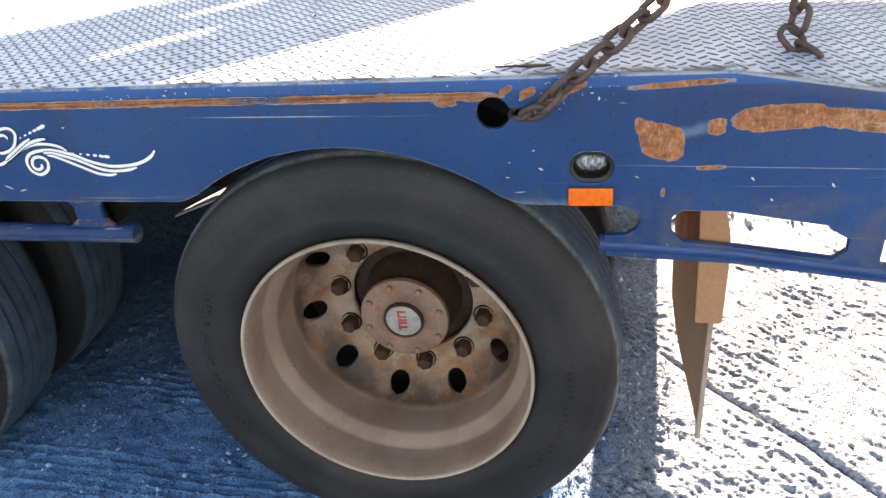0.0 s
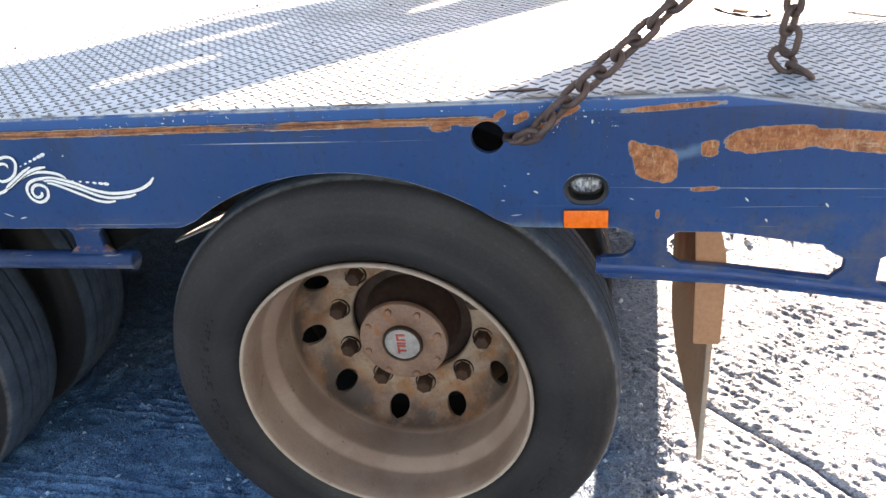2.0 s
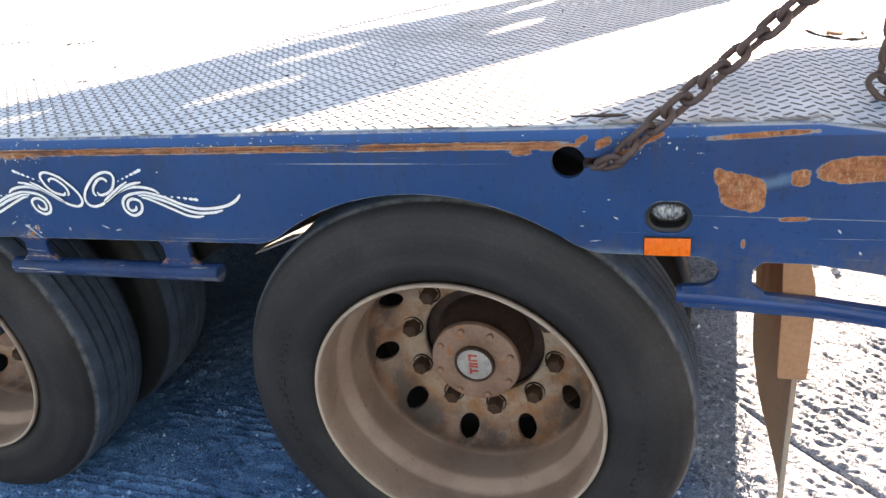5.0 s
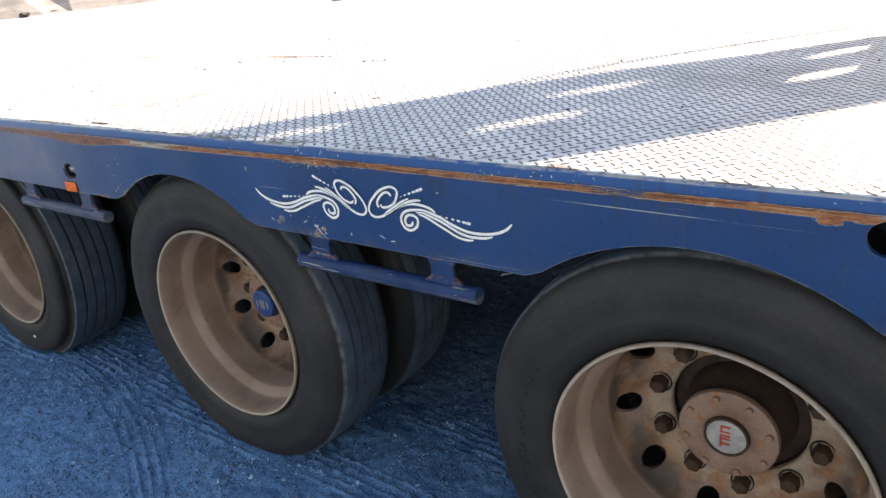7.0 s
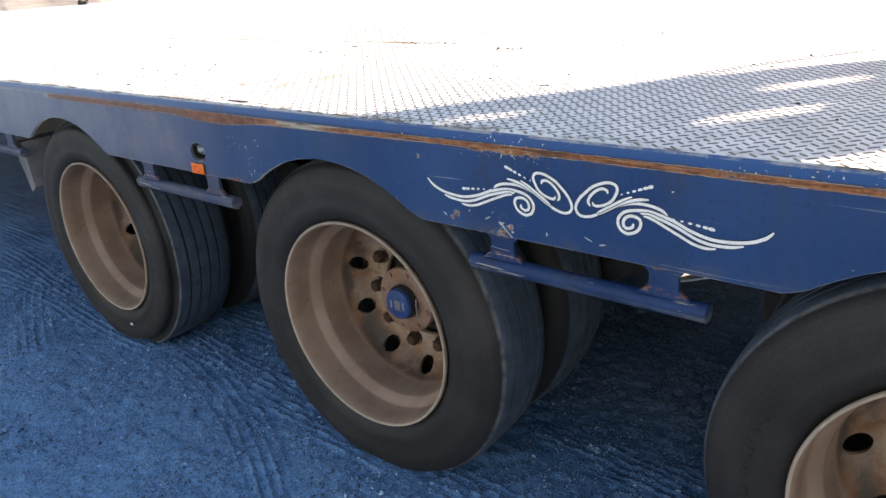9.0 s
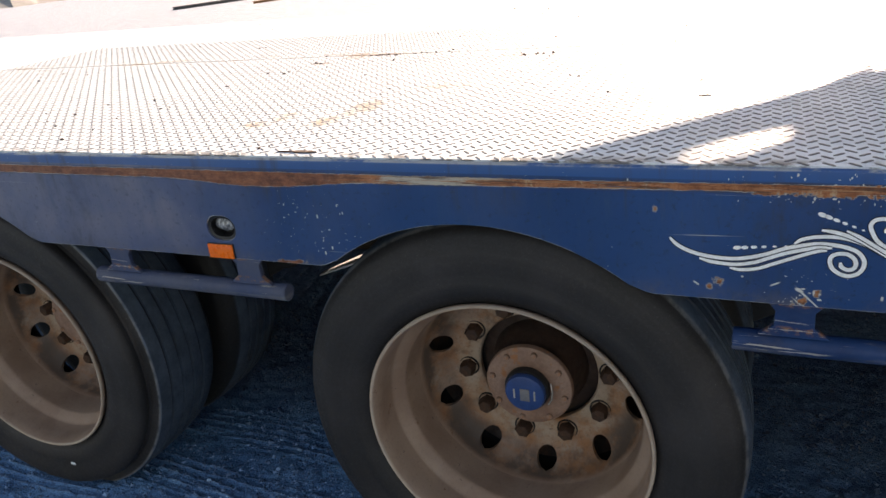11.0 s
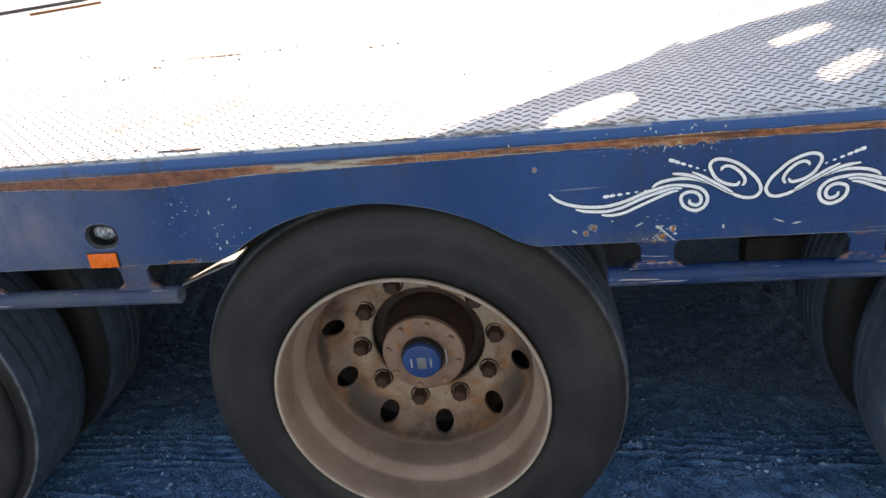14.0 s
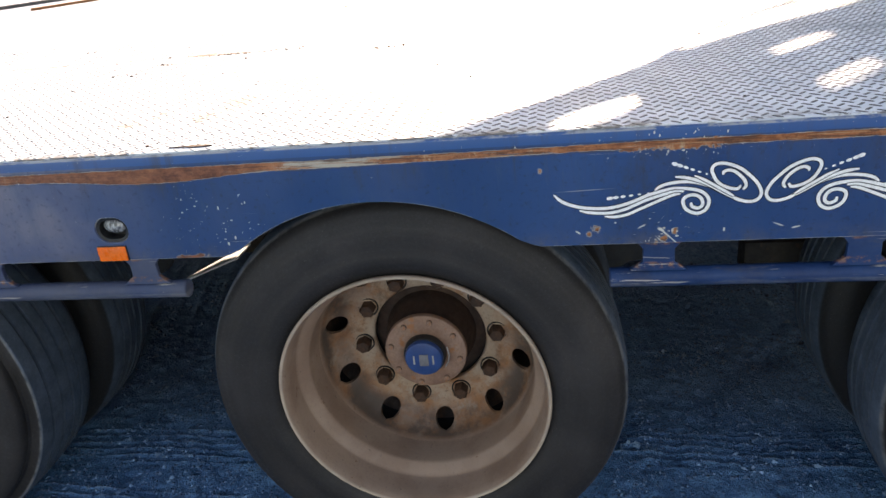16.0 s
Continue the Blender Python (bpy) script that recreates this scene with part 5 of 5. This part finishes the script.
shape = [(1.310, 0.558), (1.350, 0.558), (1.3535, 0.562), (1.3535, 0.700), (1.3490, 0.745), (1.340, 0.778), (1.329, 0.803), (1.322, 0.93), (1.296, 0.93), (1.297, 0.80), (1.303, 0.70), (1.307, 0.562)]
part_of("flap_bracket", plate("flap_bracket", shape, [], 0.018, 0.027, 0.0018), M_FLAPARM, trailer, "tan dusty flap bracket")
part("flap_edge", slab(1.346, 1.357, 0.106, 0.119, 0.20, 0.73, bevel=0.004), M_FLAP, trailer)
for z in (0.795, 0.690):
    bm = bmesh.new()
    tube(bm, [(1.328, 0.16, z), (1.358, 0.16, z)], 0.005, 8)
    part("flap_bolt", bm, M_NUT, trailer)
vs = [(-2.67, 0.76), (-2.575, 0.76), (-2.562, 0.57), (-2.605, 0.54)]
part_of("wheel_shield", plate("wheel_shield", vs[::-1], [], 0.03, 0.6, 0.002), M_SHIELD, trailer, "dusty grey splash plate")

# ---- unseen inclined frame, added as a conveyor beyond the trailer to shade its deck ----
CON_Y = 4.6
RISE = math.tan(ce) / math.cos(ca)


def to_frame(x, y):
    """Where the sun's ray to a deck point passes the added frame's side."""
    d = CON_Y - y
    return (x + d * math.tan(ca), DECK + d * RISE)


con = thing("conveyor", "unseen inclined steel frame added beyond the trailer to shade its deck", "conveyor", (0, CON_Y, 0))
STEEP = 1.163


def deck_line(x0, y0, x):
    return (x, y0 + (x - x0) * STEEP)


edge = [(-0.85, -0.320), (-0.585, 0.005), (-0.065, 0.640), (0.160, 0.885), (0.500, 1.175), (1.20, 1.95), (2.70, 3.60)]
upper = [to_frame(*q) for q in edge] + [to_frame(*deck_line(0.412, 0.010, x)) for x in (3.5, 0.1)]
# lens-shaped slots, named by where their light falls on the deck
slots = []
for x0, y0, x1, y1, half in ((-0.370, 0.000, -0.186, 0.190, 0.019), (0.132, 0.178, 0.335, 0.424, 0.021), (0.135, 0.530, 0.352, 0.770, 0.021), (0.655, 0.772, 0.793, 0.962, 0.022), (0.645, 1.085, 0.775, 1.280, 0.020)):
    a, b = np.array((x0, y0)), np.array((x1, y1))
    side = np.array((b - a)[::-1]) * (1, -1) / np.hypot(*(b - a))
    lens = [a + (b - a) * t + sign * half * math.sin(math.pi * t) ** 0.7 * side for sign, steps in ((1, range(11)), (-1, range(9, 0, -1))) for t in [k / 10 for k in steps]]
    slots.append([to_frame(*q) for q in lens])
part_of("side_plate", plate("side_plate", upper, slots, 0.0, 0.012, 0.001), M_RUST, con)
line_c = [to_frame(*deck_line(0.940, 0.025, x)) for x in (0.55, 3.6)]
shade_outline = [*line_c, (line_c[1][0], line_c[1][1] + 0.9), (line_c[0][0], line_c[0][1] + 0.7)]
part_of("shade_panel", plate("shade_panel", shade_outline, [], 0.0, 0.012, 0.001), M_RUST, con)
for x in (4.0, 4.7):
    part("leg", slab(x - 0.05, x + 0.05, -0.05, 0.0, 0.0, 1.3, bevel=0.004), M_RUST, con)
part("cross_brace", slab(3.2, 4.75, 0.012, 0.06, 0.45, 0.58, bevel=0.004), M_RUST, con)
bm = bmesh.new()
hang = [(-0.20, 0.36), (-0.13, 0.54), (-0.06, 0.665), (0.050, 0.870), (0.195, 1.080), (0.355, 1.285), (0.60, 1.56), (1.0, 2.0)]
tube(bm, [(p[0], 0.006, p[1]) for p in (to_frame(*q) for q in hang)], 0.0080, 8)
part("cable", bm, M_BLACK, con)

# ---- chains ----
LINK = bpy.data.meshes.new("link")
bm = bmesh.new()
loop = [(0.0088 + 0.0128 * math.cos(t), 0.0128 * math.sin(t)) for t in np.linspace(-math.pi / 2, math.pi / 2, 9)]
loop += [(-0.0088 + 0.0128 * math.cos(t), 0.0128 * math.sin(t)) for t in np.linspace(math.pi / 2, 3 * math.pi / 2, 9)]
rings = []
for i, (u, v) in enumerate(loop):
    a, b = loop[i - 1], loop[(i + 1) % len(loop)]
    d = Vector((b[0] - a[0], b[1] - a[1], 0)).normalized()
    nrm = Vector((-d.y, d.x, 0))
    rings.append([bm.verts.new(Vector((u, v, 0)) + 0.0054 * (math.cos(k * math.pi / 4) * nrm + Vector((0, 0, math.sin(k * math.pi / 4))))) for k in range(8)])
for i in range(len(rings)):
    a, b = rings[i], rings[(i + 1) % len(rings)]
    for k in range(8):
        bm.faces.new((a[k], a[(k + 1) % 8], b[(k + 1) % 8], b[k]))
bmesh.ops.recalc_face_normals(bm, faces=bm.faces)
bm.to_mesh(LINK)
bm.free()


def chain(points, label, pitch=0.0325, twist=0.0):
    c = thing("chain", label, "chain", points[0], "tie-down chains")
    pts = smooth_line(points, 40)
    run, out = 0.0, []
    prev = pts[0]
    want = 0.0
    for q in pts[1:]:
        d = q - prev
        L = float(np.linalg.norm(d))
        while want <= run + L and L > 0:
            out.append((prev + d * ((want - run) / L), d / L))
            want += pitch
        run += L
        prev = q
    base = Vector(points[0])
    for i, (p, d) in enumerate(out):
        ln = part_of("link", LINK, M_CHAIN, c, "", 60)
        m = Vector(d).to_track_quat("X", "Z").to_matrix().to_4x4()
        ln.matrix_basis = Matrix.Translation(Vector(p) - base) @ m @ Matrix.Rotation(radians(90 * (i % 2) + 38 + twist * i + 9 * math.sin(2.3 * i)), 4, "X")
    return c


chain([(1.012, 0.012, 0.9575), (1.038, -0.012, 0.9655), (1.085, -0.012, 1.010), (1.170, -0.004, 1.082), (1.240, 0.006, 1.142), (1.50, 0.04, 1.37), (1.68, 0.07, 1.53)],
      "rusty brown chain hooked in the rail keyhole, taut")
chain([(1.456, 0.140, 1.0060), (1.443, 0.150, 1.013), (1.430, 0.158, 1.026), (1.441, 0.16, 1.050), (1.436, 0.16, 1.075), (1.440, 0.16, 1.10), (1.440, 0.16, 1.15), (1.445, 0.16, 1.5), (1.60, 0.2, 1.9)], "rusty brown chain hanging loose onto the deck")

# ---- dirt and marks on the deck and yard ----
for x, y in ((-1.050, 0.034), (1.015, 0.045), (1.752, 0.79)):
    bm = bmesh.new()
    ring = [(-0.045, 0.001), (-0.010, 0.002), (0.0, 0.008), (0.030, 0.007), (0.045, 0.0), (0.030, -0.006), (0.0, -0.007), (-0.010, -0.002), (-0.045, -0.001)]
    lo = [bm.verts.new((x + a, y + b, top_z(x + a))) for a, b in ring]
    hi = [bm.verts.new((x + 0.96 * a, y + 0.85 * b, top_z(x + a) + 0.0022)) for a, b in ring]
    bm.faces.new(hi)
    for i in range(len(ring)):
        j = (i + 1) % len(ring)
        bm.faces.new((lo[i], lo[j], hi[j], hi[i]))
    bmesh.ops.recalc_face_normals(bm, faces=bm.faces)
    part("rusted_slot", bm, M_GOUGE, trailer, "dark rusted slot in the deck plate")


# burnt cut in the tail plate: a rusty plug within a dark ring
bm = bmesh.new()
ring = [(1.430, 0.642), (1.464, 0.652), (1.476, 0.690), (1.478, 0.730), (1.440, 0.712)]
lo = [bm.verts.new((x, y, top_z(x))) for x, y in ring]
hi = [bm.verts.new((1.453 + 0.85 * (x - 1.453), 0.684 + 0.85 * (y - 0.684), top_z(x) + 0.003)) for x, y in ring]
bm.faces.new(hi)
for i in range(5):
    bm.faces.new((lo[i], lo[(i + 1) % 5], hi[(i + 1) % 5], hi[i]))
bmesh.ops.recalc_face_normals(bm, faces=bm.faces)
part("rusty_plug", bm, M_PLUG, trailer, "bright rusty plug in the tail plate")
bm = bmesh.new()
swing = [(1.453 + 0.060 * math.cos(radians(a)), 0.684 + 0.075 * math.sin(radians(a))) for a in range(190, 380, 12)]
tube(bm, [(x, y, top_z(x)) for x, y in swing], [0.0042 * abs(math.sin(0.9 * k)) + 0.0014 for k in range(len(swing))], 6)
part("burnt_ring", bm, M_GOUGE, trailer)


def pebbles(name, spots, material, label, category):
    rng = np.random.default_rng(11)
    ico = bmesh.new()
    bmesh.ops.create_icosphere(ico, subdivisions=1, radius=1)
    base = np.array([v.co[:] for v in ico.verts])
    tri = np.array([[v.index for v in f.verts] for f in ico.faces])
    ico.free()
    verts, faces = [], []
    for k, (x, y, z, s) in enumerate(spots):
        v = base * (1 + rng.normal(0, 0.16, base.shape)) * s * np.array((rng.uniform(0.8, 1.4), rng.uniform(0.7, 1.2), rng.uniform(0.5, 0.9)))
        t = rng.uniform(0, 6.28)
        v = np.stack([v[:, 0] * math.cos(t) - v[:, 1] * math.sin(t), v[:, 0] * math.sin(t) + v[:, 1] * math.cos(t), v[:, 2]], -1)
        verts.append(v + (x, y, z + 0.25 * s))
        faces.append(tri + k * len(base))
    me = bpy.data.meshes.new(name)
    me.from_pydata(np.concatenate(verts), [], np.concatenate(faces).tolist())
    ob = part_of(name, me, material, None, "", 30)
    tagged(ob, label, category, kind="stuff")


def grains(name, x, y, size, seed):
    """Half-bedded eight-sided grains of stone, one mesh."""
    g = np.random.default_rng(seed)
    k = len(x)
    base = np.array([(1, 0, 0), (0, 1, 0), (-1, 0, 0), (0, -1, 0), (0, 0, 1), (0, 0, -0.6)], float)
    v = base[None] * (1 + g.normal(0, 0.22, (k, 6, 3))) * size[:, None, None] * g.uniform(0.65, 1.35, (k, 1, 3)) * np.array((1, 1, 0.75))
    v = v + g.normal(0, 0.14, (k, 6, 3)) * size[:, None, None]
    t = g.uniform(0, 6.28, k)
    c, s = np.cos(t)[:, None], np.sin(t)[:, None]
    px, py = v[:, :, 0] * c - v[:, :, 1] * s + x[:, None], v[:, :, 0] * s + v[:, :, 1] * c + y[:, None]
    pz = v[:, :, 2] + (ground_z(x, y) + 0.15 * size)[:, None]
    tri = np.array([(0, 1, 4), (1, 2, 4), (2, 3, 4), (3, 0, 4), (1, 0, 5), (2, 1, 5), (3, 2, 5), (0, 3, 5)])
    me = bpy.data.meshes.new(name)
    me.from_pydata(np.stack([px, py, pz], -1).reshape(-1, 3), [], (tri[None] + 6 * np.arange(k)[:, None, None]).reshape(-1, 3).tolist())
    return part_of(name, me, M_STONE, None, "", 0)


rng = np.random.default_rng(5)
count = 150000
xs, ys = rng.uniform(-3.3, 2.3, count), -1.05 + 2.6 * rng.random(count) ** 1.25
patchy = np.clip(0.55 + 1.5 * soft_noise(xs, ys, 0.22, 31) + 1.2 * soft_noise(xs, ys, 0.06, 32), 0.12, 1)
keep = rng.random(count) < patchy * np.where(xs > 1.34, 0.35, 1.0)
xs, ys = xs[keep], ys[keep]
ss = 0.0018 + 0.0024 * rng.random(len(xs)) ** 2 + 0.0055 * rng.random(len(xs)) ** 14
ss = np.where(xs > 1.34, 0.6 * ss, ss)
far = 9000
xs, ys = np.append(xs, rng.uniform(1.2, 5.0, far)), np.append(ys, rng.uniform(1.45, 5.5, far))
ss = np.append(ss, 0.004 + 0.012 * rng.random(far) ** 3)
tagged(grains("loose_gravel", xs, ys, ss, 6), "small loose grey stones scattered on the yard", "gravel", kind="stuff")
xs, ys = rng.uniform(-2.8, 1.3, 260), rng.uniform(0.05, 2.4, 260)
flakes = []
for cx, cy, hx, hy, count in ((-1.43, 1.150, 0.07, 0.012, 34), (-1.28, 1.160, 0.11, 0.020, 22), (-1.605, 1.030, 0.035, 0.014, 12), (-1.66, 0.880, 0.07, 0.020, 12), (-0.86, 1.060, 0.08, 0.030, 26), (-0.34, 0.470, 0.02, 0.012, 8)):
    flakes += [(cx + hx * rng.normal() * 0.6, cy + hy * rng.normal() * 0.6, DECK - 0.0006, 0.0016 + 0.0034 * rng.random() ** 2) for k in range(count)]
pebbles("deck_debris", flakes + [(x, y, DECK, s) for x, y, s in zip(xs, ys, 0.0014 + 0.0032 * rng.random(260) ** 2)], M_GOUGE, "crumbs of dark dirt scattered on the deck", "debris")

# ---- far bank of gravel that closes the yard ----
bm = bmesh.new()
rows = []
rng = np.random.default_rng(8)
for k in range(97):
    a = radians(55 + 145 * k / 96)
    row = []
    for j, (r, z) in enumerate(((50, -0.15), (62, 1.2), (75, 2.9), (88, 4.5), (120, 6.0))):
        rr = r + rng.normal(0, 0.6)
        row.append(bm.verts.new((rr * math.cos(a), rr * math.sin(a), z + rng.normal(0, 0.15) * (j > 0))))
    rows.append(row)
for a, b in zip(rows, rows[1:]):
    for i in range(4):
        bm.faces.new((a[i], b[i], b[i + 1], a[i + 1]))
bmesh.ops.recalc_face_normals(bm, faces=bm.faces)
tagged(part("gravel_bank", bm, M_BANK, None, "", 0), "grey gravel bank beyond the yard", "bank", kind="structure")


def boulder(x, y, sx, sy, sz, seed):
    g = np.random.default_rng(seed)
    bm = bmesh.new()
    bmesh.ops.create_icosphere(bm, subdivisions=2, radius=1)
    for v in bm.verts:
        k = 1 + g.normal(0, 0.13)
        v.co = Vector((v.co.x * sx * k, v.co.y * sy * k, max(v.co.z * sz * k, -0.25 * sz)))
    rock = tagged(part("boulder", bm, M_BOULDER, None, "", 25), "dark rough boulder lying at the gravel bank's foot", "boulder", "boulders at the bank")
    rock.location = (x, y, 0.20 * sz)
    return rock


boulder(-45.6, 21.6, 0.26, 0.30, 0.24, 3)
boulder(-45.1, 21.5, 0.15, 0.17, 0.14, 4)
boulder(-46.6, 23.9, 0.32, 0.38, 0.14, 5)


def far_beam(a, b, wide, high, material, label):
    """A steel beam lying on the yard from a to b."""
    a, b = Vector(a), Vector(b)
    half = (b - a).length / 2
    bm = slab(-half, half, -wide / 2, wide / 2, 0, 0.25 * high)
    box(bm, -half, half, -0.12 * wide, 0.12 * wide, 0.25 * high, 0.75 * high)
    box(bm, -half, half, -wide / 2, wide / 2, 0.75 * high, high)
    beam = tagged(part("steel_beam", bm, material, None, "", 0), label, "beam", "beams in the yard")
    beam.matrix_basis = Matrix.Translation((a + b) / 2) @ Matrix.Rotation(math.atan2(b.y - a.y, b.x - a.x), 4, "Z")


far_beam((-17.9, 18.7, -0.006), (-15.7, 23.1, -0.006), 0.20, 0.10, M_SHIELD, "grey steel beam lying out on the gravel yard")
far_beam((-14.9, 18.9, -0.006), (-13.9, 20.9, -0.006), 0.14, 0.07, M_FLAPARM, "rusty tan steel beam lying on the gravel")
